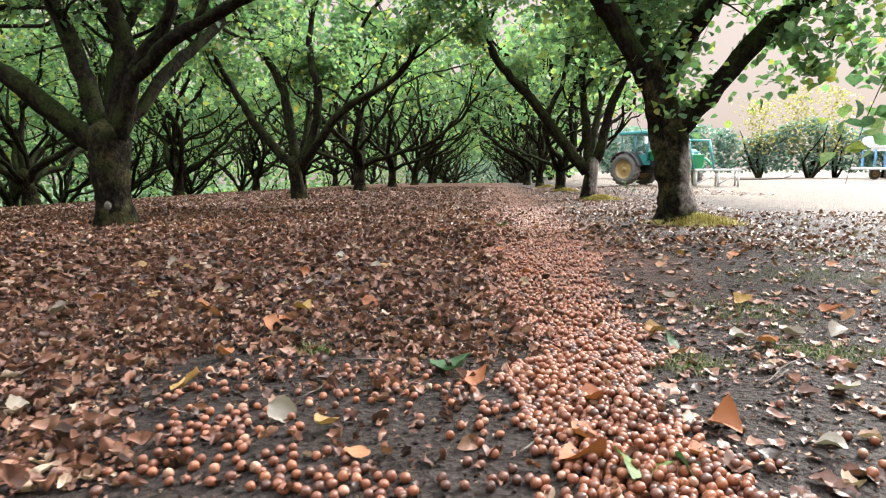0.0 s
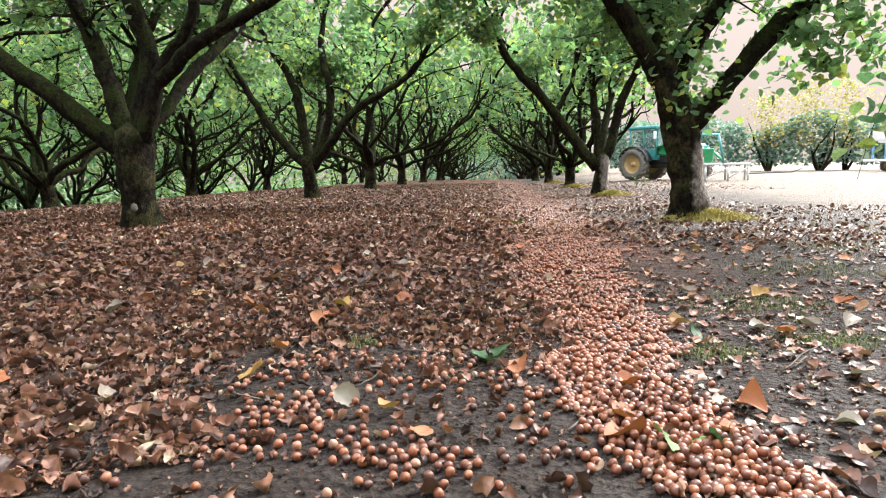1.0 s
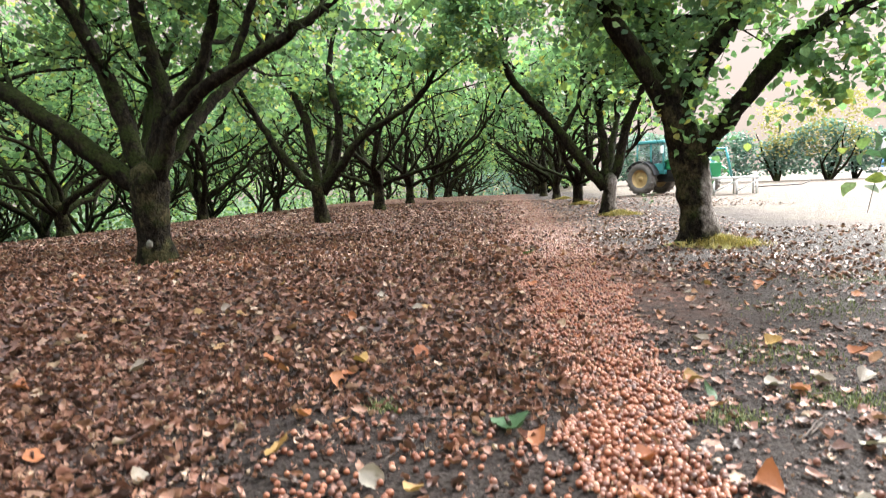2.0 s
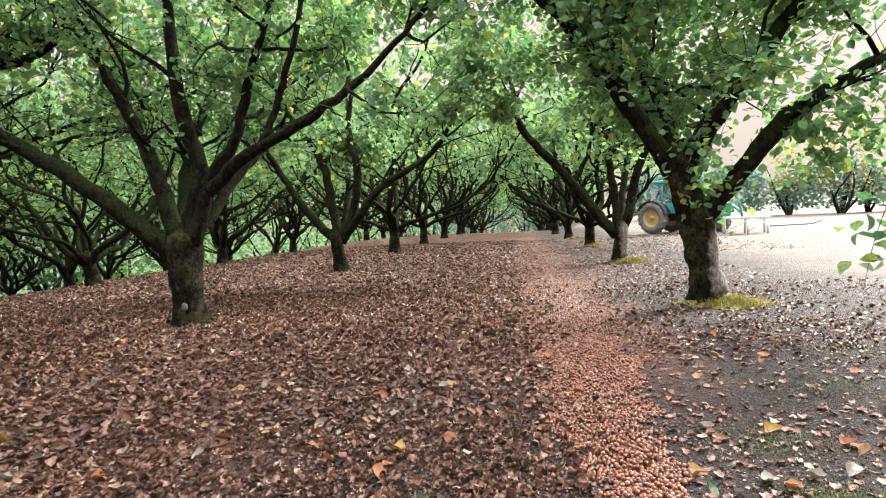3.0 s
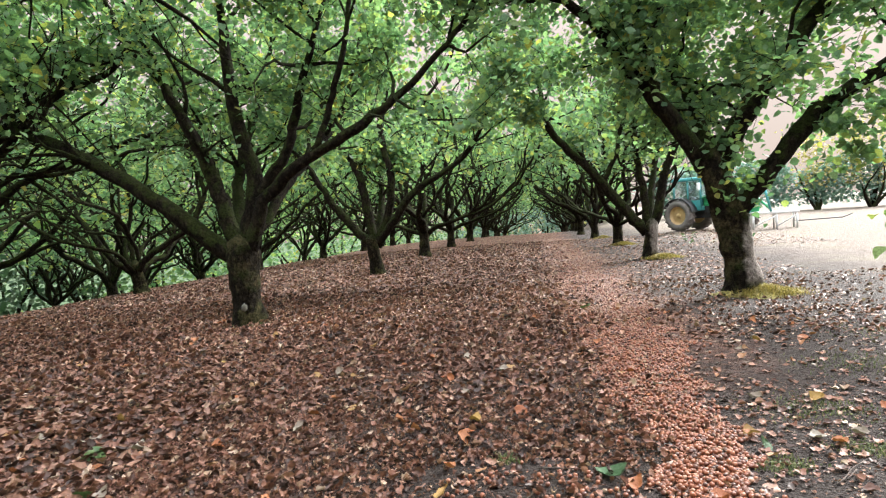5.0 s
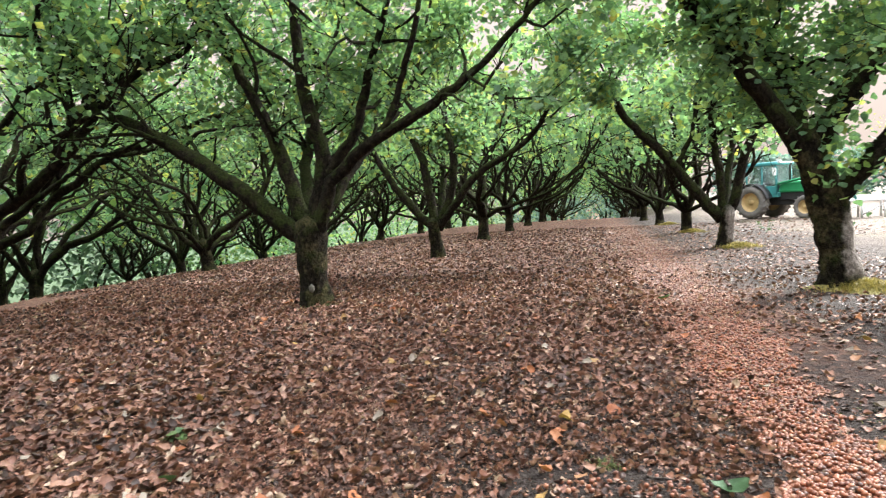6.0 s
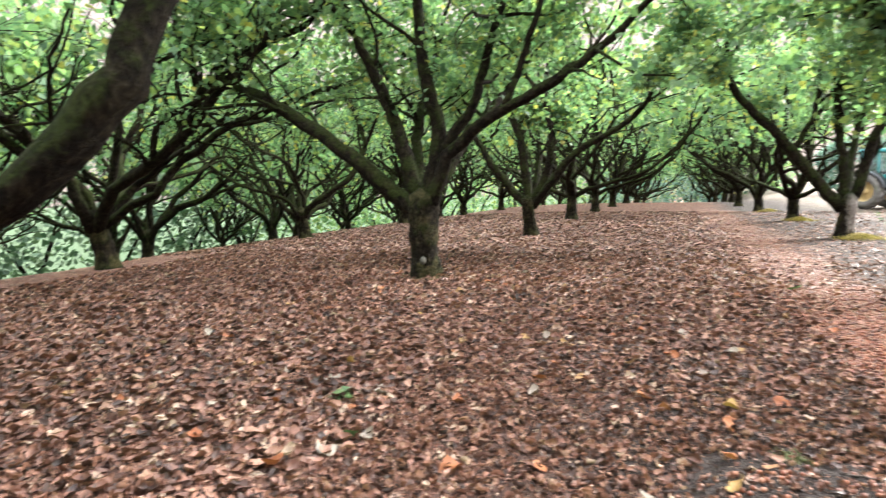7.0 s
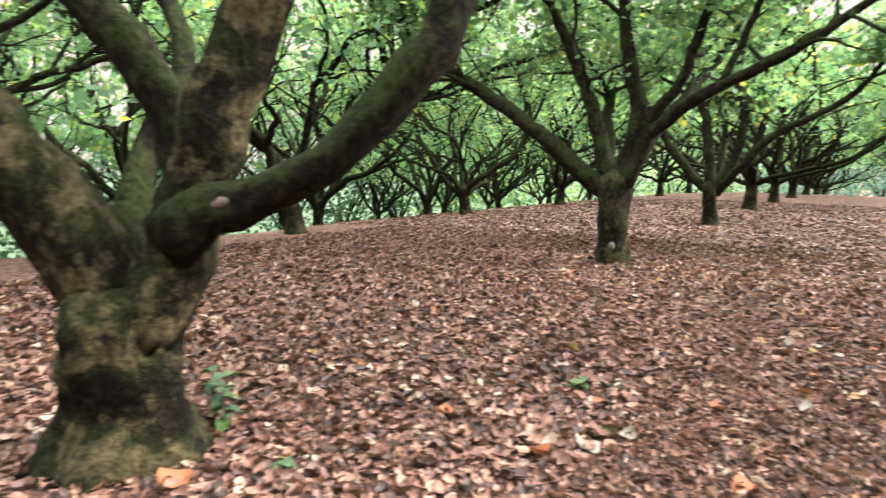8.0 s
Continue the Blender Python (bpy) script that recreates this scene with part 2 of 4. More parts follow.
def ground_z(x, y):
    """Height of the earth: level under the near rows, easing down along them and falling away past the second row."""
    x, y = np.asarray(x, float), np.asarray(y, float)
    z = (-0.008 * np.clip(y - 9, 0, 60) - 0.05 * np.clip(y - 40, 0, 60)) * (1 / (1 + np.exp((x - 5) / 1.2)))
    z = z - 0.0048 * np.clip(-x - 4.5, 0, 7.5) ** 2 - 0.16 * np.clip(-x - 12.0, 0, 40)
    return z


def smooth_line(ctrl, step=0.12):
    """Catmull-Rom through control points, any number of columns."""
    p = np.array(ctrl, float)
    p = np.vstack([2 * p[0] - p[1], p, 2 * p[-1] - p[-2]])
    out = []
    for i in range(1, len(p) - 2):
        a, b, c, d = p[i - 1:i + 3]
        n = max(2, int(np.linalg.norm((c - b)[:3]) / step))
        for k in range(n):
            t = k / n
            out.append(0.5 * (2 * b + (c - a) * t + (2 * a - 5 * b + 4 * c - d) * t * t + (3 * b - a - 3 * c + d) * t ** 3))
    out.append(p[-2])
    return np.array(out)


def tube(line, sides=8, lump=0.0, rng=None, flare=0.0, close=True):
    """Verts and faces of a tube along rows of x, y, z, radius."""
    p, r = line[:, :3], np.maximum(line[:, 3], 0.002)
    t = np.gradient(p, axis=0)
    t /= np.linalg.norm(t, axis=1)[:, None] + 1e-9
    ref = np.array([1.0, 0.13, 0]) if abs(t[0][0]) < 0.9 else np.array([0, 1.0, 0.1])
    us = []
    for k in range(len(p)):
        u = ref - t[k] * np.dot(ref, t[k])
        u /= np.linalg.norm(u) + 1e-9
        ref = u
        us.append(u)
    us = np.array(us)
    ws = np.cross(t, us)
    ang = np.linspace(0, 2 * np.pi, sides, endpoint=False)
    rad = np.repeat(r[:, None], sides, 1)
    if lump and rng is not None:
        ph = rng.uniform(0, 6.28, 4)
        s = np.arange(len(p))[:, None]
        rad = rad * (1 + lump * (np.sin(2 * ang + ph[0] + s * 0.35) * 0.5 + np.sin(3 * ang + ph[1] - s * 0.5) * 0.4 + np.sin(s * 0.9 + ph[2]) * 0.35 + rng.normal(0, 0.3, rad.shape)))
    if flare:
        h = (p[:, 2] - p[0, 2])[:, None]
        rad = rad * (1 + flare * np.exp(-h / 0.13) * (1 + 0.55 * np.sin(3 * ang + 0.7) + 0.35 * np.sin(5 * ang)))
    v = p[:, None] + rad[..., None] * (np.cos(ang)[None, :, None] * us[:, None] + np.sin(ang)[None, :, None] * ws[:, None])
    v = v.reshape(-1, 3)
    n = len(p)
    f = []
    for k in range(n - 1):
        for j in range(sides):
            a, b = k * sides + j, k * sides + (j + 1) % sides
            f.append((a, b, b + sides, a + sides))
    if close:
        f.append(tuple(range((n - 1) * sides, n * sides)))
        f.append(tuple(reversed(range(sides))))
    return v, f


def joined(pieces):
    vs, fs, o = [], [], 0
    for v, f in pieces:
        vs.append(v)
        fs += [tuple(i + o for i in q) for q in f]
        o += len(v)
    return np.vstack(vs), fs


def rotations(yaw, pitch, roll):
    cy, sy, cp, sp, cr, sr = np.cos(yaw), np.sin(yaw), np.cos(pitch), np.sin(pitch), np.cos(roll), np.sin(roll)
    return np.stack([np.stack([cy * cr - sy * sp * sr, -sy * cp, cy * sr + sy * sp * cr], -1),
                     np.stack([sy * cr + cy * sp * sr, cy * cp, sy * sr - cy * sp * cr], -1),
                     np.stack([-cp * sr, sp, cp * cr], -1)], -2)


def leaf_shape(rows, cols, curl, fold, wave, rng):
    """A rounded pointed hazel leaf, 1 long, lying along y with its stalk at the origin."""
    v, f = [], []
    for i in range(rows + 1):
        t = i / rows
        w = 0.46 * (math.sin(math.pi * t ** 0.85)) ** 0.75 * (1 - 0.25 * t) * 1.12 if 0 < i < rows else 0.02
        for j in range(cols + 1):
            s = 2 * j / cols - 1
            jag = 1 + (0.05 * (-1) ** i if abs(s) == 1 and rows > 4 else 0)
            v.append((s * w * jag, t, curl * (t - 0.45) ** 2 + fold * abs(s) * w * 2 + wave * rng.normal(0, 0.1)))
    for i in range(rows):
        for j in range(cols):
            a = i * (cols + 1) + j
            f.append((a, a + 1, a + cols + 2, a + cols + 1))
    return np.array(v), np.array(f)


def scatter(pos, size, yaw, pitch, roll, shapes, rng):
    """Places leaf shapes, chosen at random, and joins them: verts and quads."""
    R = rotations(yaw, pitch, roll)
    kind = rng.integers(0, len(shapes), len(pos))
    vs, fs, o = [], [], 0
    for k, (sv, sf) in enumerate(shapes):
        idx = np.nonzero(kind == k)[0]
        if not len(idx):
            continue
        local = (sv - [0, 0.5, 0])[None] * size[idx][:, None, None]
        w = np.einsum("nij,nkj->nki", R[idx], local) + pos[idx][:, None]
        vs.append(w.reshape(-1, 3))
        fs.append((sf[None] + (np.arange(len(idx)) * len(sv))[:, None, None]).reshape(-1, sf.shape[1]) + o)
        o += len(idx) * len(sv)
    return np.vstack(vs), np.vstack(fs)


def mesh_quads(name, v, f, mats, smooth=True, index=None):
    """A mesh straight from arrays of verts and of faces that all have the same number of corners."""
    me = bpy.data.meshes.new(name)
    me.vertices.add(len(v))
    me.vertices.foreach_set("co", np.asarray(v, np.float32).ravel())
    n = f.shape[1]
    me.loops.add(f.size)
    me.loops.foreach_set("vertex_index", f.astype(np.int32).ravel())
    me.polygons.add(len(f))
    me.polygons.foreach_set("loop_start", np.arange(0, f.size, n, dtype=np.int32))
    me.polygons.foreach_set("loop_total", np.full(len(f), n, np.int32))
    if index is not None:
        me.polygons.foreach_set("material_index", index.astype(np.int32))
    me.polygons.foreach_set("use_smooth", np.full(len(f), smooth))
    for mm in mats:
        me.materials.append(mm)
    me.update(calc_edges=True)
    me.validate()
    return me


# ---- ground ----
def axis(edges):
    return np.unique(np.concatenate([np.arange(a, b, s) for a, b, s in edges]))


gx = axis([(-400, -60, 40), (-60, -14, 2), (-14, -5, 0.5), (-5, 3, 0.1), (3, 10, 0.5), (10, 60, 4), (60, 401, 40)])
gy = axis([(-300, -20, 40), (-20, -1, 1), (-1, 6, 0.1), (6, 14, 0.35), (14, 60, 2), (60, 461, 40)])
GX, GY = np.meshgrid(gx, gy)
rg = np.random.default_rng(4)
lumps = np.array([noise.noise((x * 1.7, y * 1.7, 3)) * 0.02 + noise.noise((x * 5, y * 5, 9)) * 0.008 for x, y in zip(GX.ravel(), GY.ravel())])
near = (GX > -14) & (GX < 10) & (GY > -4) & (GY < 30)
GZ = ground_z(GX, GY) + lumps.reshape(GX.shape) * near
nx_, ny_ = len(gx), len(gy)
ii = (np.arange(ny_ - 1)[:, None] * nx_ + np.arange(nx_ - 1)[None]).ravel()
gf = np.stack([ii, ii + 1, ii + nx_ + 1, ii + nx_], 1)
ground = new("ground", mesh_quads("ground", np.stack([GX.ravel(), GY.ravel(), GZ.ravel()], 1), gf, [M_GROUND]))
tagged(ground, "dark damp orchard soil running out to a pale dry field", "ground", kind="structure")


def earth(x, y):
    """Height of the built ground sheet, lumps included."""
    x, y = np.asarray(x, float), np.asarray(y, float)
    i = np.clip(np.searchsorted(gx, x) - 1, 0, nx_ - 2)
    j = np.clip(np.searchsorted(gy, y) - 1, 0, ny_ - 2)
    a = np.clip((x - gx[i]) / (gx[i + 1] - gx[i]), 0, 1)
    b = np.clip((y - gy[j]) / (gy[j + 1] - gy[j]), 0, 1)
    return (GZ[j, i] * (1 - a) * (1 - b) + GZ[j, i + 1] * a * (1 - b) + GZ[j + 1, i] * (1 - a) * b + GZ[j + 1, i + 1] * a * b)


# ---- hazel trees ----
def wiggle(rng, start, way, length, r0, r1, steps, lift, crook=0.22, rise=-1.0):
    p, d, out = np.array(start, float), np.array(way, float), []
    d /= np.linalg.norm(d)
    for k in range(steps + 1):
        t = k / steps
        out.append((*p, r0 + (r1 - r0) * t))
        d = d + rng.normal(0, crook, 3) + np.array([0, 0, lift])
        d[2] = max(d[2], rise)
        d /= np.linalg.norm(d)
        p = p + d * length / steps
    return np.array(out)


def random_limbs(rng, fork):
    n = rng.integers(7, 10)
    a0, out = rng.uniform(0, 6.28), []
    for k in range(n):
        az = a0 + k * 6.28 / n + rng.normal(0, 0.3)
        lean = rng.uniform(0.3, 0.95) if k else 0.12
        L = rng.uniform(5.6, 7.2)
        ln = wiggle(rng, (0.05 * math.cos(az), 0.05 * math.sin(az), fork), (math.cos(az) * math.sin(lean), math.sin(az) * math.sin(lean), math.cos(lean)),
                    L, rng.uniform(0.055, 0.1), 0.016, 13, 0.05, 0.3, 0.38)
        out.append(ln)
        for q in range(rng.integers(1, 3)):
            j = rng.integers(2, 6)
            d = ln[j, :3] - ln[j - 1, :3]
            out.append(wiggle(rng, ln[j, :3], d / np.linalg.norm(d) + rng.normal(0, 0.5, 3), L * rng.uniform(0.4, 0.65), ln[j, 3] * 0.7, 0.014, 8, 0.07, 0.27, 0.2))
    return out


SHAPES_BEST = [leaf_shape(4, 2, c, f, 0.2, rg) for c, f in ((0.25, 0.12), (-0.3, 0.2), (0.1, -0.15), (-0.15, 0.1))]
SHAPES_HI = [leaf_shape(2, 2, c, f, 0.2, rg) for c, f in ((0.25, 0.12), (-0.3, 0.2), (0.1, -0.15), (-0.15, 0.1))]
SHAPES_LO = [leaf_shape(2, 1, c, 0, 0.2, rg) for c in (0.3, -0.3)]
SHAPES_FAR = [(np.array([(-0.1, 0, 0), (0.45, 0.35, 0.1), (0.05, 1, 0), (-0.45, 0.55, 0.1)]), np.array([(0, 1, 2, 3)]))]


def hazel_tree(seed, limbs=None, trunk=None, leaves=9000, leaf=0.095, twigs=2.0, shapes=SHAPES_LO, sides=7, droops=(), reach=None, sprouts=0, fine=True, clear=0.9, rough=1.0, bare_lit=False, gaps=-0.06, old=0):
    rng = np.random.default_rng(seed)
    limbs_given = limbs is not None
    if trunk is None:
        h = rng.uniform(0.5, 0.72)
        q = rng.normal(0, 0.06, 2)
        trunk = [(0, 0, -0.08, 0.175), (q[0] * 0.4, q[1] * 0.4, h * 0.5, 0.15), (q[0], q[1], h + 0.12, 0.145)]
    tree = thing("hazel_tree", "old hazel tree with mossy dark limbs and green leaves", "tree", "orchard trees")
    x, y, z, r = trunk[-1]
    tl = smooth_line([*trunk, (x, y, z + 0.1, r * 0.72), (x, y, z + 0.17, r * 0.3)], 0.05)
    part("trunk", tube(tl, int(18 * rough) if fine else 8, 0.08 * rough, rng, 0.42), M_WORN_LIT if bare_lit else M_OLD if old else M_TRUNK, tree)
    top = np.array(trunk[-1][:3])
    if limbs is None:
        limbs = [l + np.array([top[0], top[1], 0, 0]) for l in random_limbs(rng, top[2] - 0.18)]
    crowned = limbs_given
    lines, small = [], []
    for q, l in enumerate(limbs):
        l = smooth_line(l, 0.14 if fine else 0.45)
        l[1:, :3] += rng.normal(0, 0.012, (len(l) - 1, 3))
        lines.append(l)
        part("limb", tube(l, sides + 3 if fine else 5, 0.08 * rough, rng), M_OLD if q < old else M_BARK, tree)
        if crowned and fine:
            end = wiggle(rng, l[-1, :3], l[-1, :3] - l[-3, :3] + np.array([0, 0, 0.1]), 1.7, 0.02, 0.006, 7, 0.0, 0.25)
            small.append(tube(end, 5, close=False))
            lines[-1] = np.vstack([l, end[1:]])
    spots, drooping = [], []
    for l in lines:
        n = len(l)
        for s in range(int(3.2 * twigs)):
            i = int(n * rng.uniform(0.22, 0.97))
            tan = l[min(i + 1, n - 1), :3] - l[max(i - 1, 0), :3]
            way = tan / (np.linalg.norm(tan) + 1e-6) * 0.55 + rng.normal(0, 0.6, 3) + np.array([0, 0, 0.28])
            L = rng.uniform(0.8, 2.0)
            b = wiggle(rng, l[i, :3], way, L, min(0.034, l[i, 3] * 0.6), 0.007, 6, 0.02, 0.24)
            if b[:, 2].min() < min(clear, 1.15) + 0.7 * limbs_given:
                continue
            small.append(tube(b, 5 if fine else 3, close=False))
            for w in range(int(3 * twigs)):
                j = rng.integers(1, 7)
                tw = wiggle(rng, b[j, :3], (b[j, :3] - b[j - 1, :3]) * 2 + rng.normal(0, 0.3, 3), rng.uniform(0.35, 0.95), 0.006, 0.003, 3, -0.05, 0.3)
                if tw[:, 2].min() < min(clear, 1.3) + 0.7 * limbs_given:
                    continue
                if fine:
                    small.append(tube(tw, 3, close=False))
                spots.append(tw[1:, :3])
            spots.append(b[3:, :3])
        spots.append(l[int(n * 0.7):, :3])
    for d in droops:
        d = smooth_line(d, 0.12)
        d[:, 3] *= 0.55
        small.append(tube(d, 5, close=False))
        drooping.append(d[len(d) // 4:, :3])
    if small:
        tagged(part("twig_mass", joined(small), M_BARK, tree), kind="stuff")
    spots = np.vstack(spots)
    # foliage grows in clumps with gaps between them
    seed_at = seed * 3.7
    full = np.array([noise.noise((a * 1.25 + seed_at, b * 1.25, c * 1.5)) for a, b, c in spots.tolist()])
    spots = spots[full + rng.normal(0, 0.08, len(full)) > gaps]
    pick = spots[rng.integers(0, len(spots), leaves)]
    pos = pick + rng.normal(0, 0.15, pick.shape) * [1, 1, 0.8]
    pos = pos[(pos[:, 2] > clear) & (rng.uniform(0, 1, leaves) < 0.12 + (pos[:, 2] - clear) / 2.0)]
    if reach:
        pos = pos[reach(pos)]
    inner = len(pos)
    for d in drooping:
        k = d[(rng.integers(0, 6, 100) * len(d) // 6 + rng.integers(0, max(2, len(d) // 8), 100)) % len(d)]
        pos = np.vstack([pos, k + rng.normal(0, 0.085, k.shape)])
    hung = len(pos)
    if sprouts:
        low = lines[3][len(lines[3]) // 4:, :3]
        k = low[rng.integers(0, len(low), 1100)]
        pos = np.vstack([pos, k + np.stack([rng.normal(0.1, 0.25, 1100), rng.normal(-0.05, 0.3, 1100), -rng.uniform(0, 1, 1100) ** 1.5 * 0.85], 1)])
        m = int(sprouts)
        c = tl[rng.integers(len(tl) // 2, len(tl), m), :3] + rng.normal(0, 0.2, (m, 3)) + [0.18, -0.12, 0.3]
        pos = np.vstack([pos, c])
    n = len(pos)
    size = leaf * rng.uniform(0.7, 1.25, n)
    size[inner:hung] *= 1.3
    v, f = scatter(pos, size, rng.uniform(0, 6.28, n), rng.normal(-0.5, 0.55, n), rng.normal(0, 0.6, n), shapes, rng)
    crown = part("crown", mesh_quads("crown", v, f, [M_GREEN]), None, tree)
    crown["kind"] = "stuff"
    return tree


def at_ground(x, y, turn=0.0, size=1.0):
    return pose(x, y, float(earth(x, y)), 0, 0, turn) @ Matrix.Scale(size, 4)


def limb(*pts):
    return np.array(pts, float)


# the tree with a long sweeping limb towards the second row
tree_a = hazel_tree(11, [
    limb((-.05, 0, .85, .13), (-.4, -.05, 1.12, .125), (-1.05, -.1, 1.65, .11), (-2.4, -.1, 2.5, .085), (-3.25, 0, 2.85, .07), (-3.6, .1, 3.7, .05), (-3.9, .2, 4.6, .02)),
    limb((-.03, 0, .9, .12), (-.36, .1, 1.86, .095), (-.57, .1, 2.4, .085), (-.98, .1, 3.2, .065), (-1.56, .1, 4.0, .045), (-1.9, .2, 4.9, .015)),
    limb((.03, 0, .9, .13), (.2, .05, 1.6, .12), (.17, .1, 2.14, .105), (-.03, .1, 2.9, .085), (-.08, .1, 4.0, .055), (-.1, .1, 5.1, .02)),
    limb((.2, .05, 1.55, .08), (.42, .1, 1.9, .075), (.7, .15, 2.28, .065), (.95, .2, 3.2, .05), (1.23, .25, 4.0, .035), (1.4, .3, 4.9, .015)),
    limb((.05, 0, .9, .11), (.28, -.05, 1.33, .095), (.5, -.1, 1.7, .085), (1.04, -.15, 2.05, .07), (1.75, -.2, 2.38, .058), (2.46, -.2, 2.86, .042), (3.2, -.2, 3.6, .03), (3.5, -.2, 4.5, .015)),
    limb((1.15, -.15, 2.1, .045), (1.38, -.1, 2.7, .04), (1.62, -.1, 3.4, .035), (1.75, 0, 4.2, .025), (1.9, .1, 5.0, .012)),
    limb((0, .05, .85, .11), (-.35, .6, 1.5, .09), (-.6, 1.4, 2.4, .07), (-.6, 2.2, 3.6, .05), (-.5, 2.7, 4.7, .015)),
    limb((.05, .05, 1.0, .08), (.4, .8, 1.9, .07), (.9, 1.8, 3.0, .05), (1.2, 2.3, 4.4, .015)),
], [(0, 0, -.1, .205), (0, 0, .3, .19), (.0, 0, .6, .2), (.0, 0, 1.02, .2)], leaves=27000, twigs=3.6, sides=9, shapes=SHAPES_HI, clear=1.85,
    reach=lambda p: ~((p[:, 1] < -0.1) & (p[:, 2] < 3.3) & (np.abs(p[:, 0]) < 2.6)))
tree_a.matrix_basis = at_ground(-4.28, 6.33)

# the edge tree beside the open field
tree_b = hazel_tree(12, [
    limb((-.33, 0, 1.6, .14), (-.88, 0, 2.46, .11), (-1.38, -.05, 3.16, .09), (-1.8, -.1, 3.7, .07), (-2.4, -.1, 4.15, .05), (-2.9, -.1, 4.8, .02)),
    limb((-.95, 0, 2.55, .08), (-1.03, -.05, 3.2, .07), (-.72, -.1, 4.15, .05), (-.7, -.1, 5.1, .02)),
    limb((-.33, 0, 1.6, .13), (.2, 0, 2.4, .115), (.69, 0, 3.0, .1), (1.1, 0, 3.6, .08), (1.5, 0, 4.2, .06), (1.9, 0, 5.1, .02)),
    limb((-.05, 0, 1.05, .12), (.3, -.05, 1.45, .12), (.8, -.1, 2.1, .11), (1.36, -.1, 2.5, .085), (2.0, -.15, 2.85, .06), (2.6, -.2, 3.15, .045), (3.2, -.3, 3.6, .02)),
    limb((-.3, .05, 1.6, .1), (-.35, .6, 2.5, .08), (-.6, 1.4, 3.6, .06), (-.6, 1.9, 4.7, .02)),
    limb((-.2, .1, 1.4, .1), (.4, .9, 2.4, .08), (.9, 1.8, 3.4, .05), (1.2, 2.3, 4.5, .015)),
], [(.03, 0, -.1, .235), (0, 0, .3, .2), (-.08, 0, .8, .195), (-.2, 0, 1.3, .19), (-.36, 0, 1.78, .17)], leaves=36000, twigs=3.8, clear=1.6, rough=1.5, bare_lit=True, gaps=-0.32, reach=lambda p: (p[:, 0] < 1.35 + 0.3 * np.sin(p[:, 2] * 5 + p[:, 1] * 3)) | ((p[:, 2] > 3.2) & (p[:, 0] < 2.0)), sides=9, shapes=SHAPES_BEST, sprouts=300,
    droops=[[(2.0, -.15, 2.85, .018), (1.6, -1.6, 2.4, .013), (1.0, -2.35, 1.75, .01), (.62, -2.6, 1.3, .007), (.42, -2.7, .9, .005), (.33, -2.72, .52, .003)],
            [(2.0, -.15, 2.85, .018), (1.7, -1.5, 2.65, .013), (1.1, -2.3, 2.15, .009), (.75, -2.6, 1.8, .006), (.55, -2.7, 1.5, .004)],
            [(2.0, -.15, 2.85, .018), (2.2, -.6, 2.6, .012), (2.05, -.9, 2.1, .008), (2.15, -1.0, 1.7, .005)],
            [(1.36, -.1, 2.5, .018), (1.7, .1, 2.3, .012), (2.0, .2, 1.9, .008), (2.3, .25, 1.75, .005)],
            [(.9, 0, 2.2, .018), (1.1, -.3, 2.0, .012), (1.25, -.4, 1.6, .008)]])
tree_b.matrix_basis = at_ground(2.12, 7.1)
tagged(tree_b, "old hazel tree at the field edge with leaning grey trunk")

# the tree that the walk ends beside; its limbs are turned to its own axes
c, s = 0.82, 0.57
def own(r, d, z, rad):
    return (r * c - d * s, r * s + d * c, z, rad)


tree_c = hazel_tree(13, [
    limb(own(-.02, 0, .5, .17), own(-.1, -.02, .85, .175), own(-.27, -.05, 1.12, .17), own(-.42, -.1, 1.37, .155), own(-.54, -.15, 1.75, .13), own(-.8, -.3, 2.9, .07), own(-1.1, -.3, 4.4, .02)),
    limb(own(.06, 0, .5, .17), own(.17, .02, .72, .165), own(.27, .04, .95, .15), own(.35, .04, 1.15, .13), own(.44, .04, 1.42, .125), own(.57, .03, 1.75, .12), own(.72, 0, 2.1, .105), own(1.0, .1, 3.1, .06), own(1.2, .1, 4.5, .02)),
    limb(own(.25, .08, .95, .1), own(.26, .12, 1.18, .1), own(.2, .13, 1.4, .095), own(.03, .14, 1.71, .095), own(-.14, .14, 1.92, .085), own(-.5, .2, 2.9, .06), own(-.7, .3, 4.3, .02)),
    limb(own(.26, -.04, .92, .12), own(.42, -.06, 1.05, .1), own(.62, -.08, 1.11, .092), own(.87, -.1, 1.24, .088), own(1.12, -.12, 1.44, .086), own(1.3, -.14, 1.67, .082), own(1.42, -.15, 1.95, .075), own(1.9, -.1, 2.8, .05), own(2.3, 0, 3.9, .02)),
    limb(own(-.05, .12, .8, .09), own(-.1, .5, 1.3, .06), own(-.02, .8, 1.8, .05), own(-.8, 1.6, 3.0, .04), own(-.9, 1.9, 4.3, .02)),
], [(0, 0, -.1, .29), (0, 0, .15, .245), (.0, 0, .4, .225), (.0, 0, .62, .235)], leaves=8000, gaps=0.1, twigs=2.2, sides=15, shapes=SHAPES_HI, clear=2.5, rough=2.0, old=2)
stub = tube(np.array([(*own(.38, -.1, 1.05, 0)[:3], .01), (*own(.41, -.13, 1.065, 0)[:3], .03), (*own(.5, -.143, 1.085, 0)[:3], .03), (*own(.58, -.13, 1.11, 0)[:3], .012)]), 10, 0.15, rg)
part("sawn_stub", stub, plain_mat("sawn_wood", (0.13, 0.095, 0.065), 0.9, 0, 0.5, 40), tree_c, "pale sawn branch stub")
tree_c.matrix_basis = at_ground(-4.22, .12)
tagged(tree_c, "massive old hazel tree with mossy forked trunk")

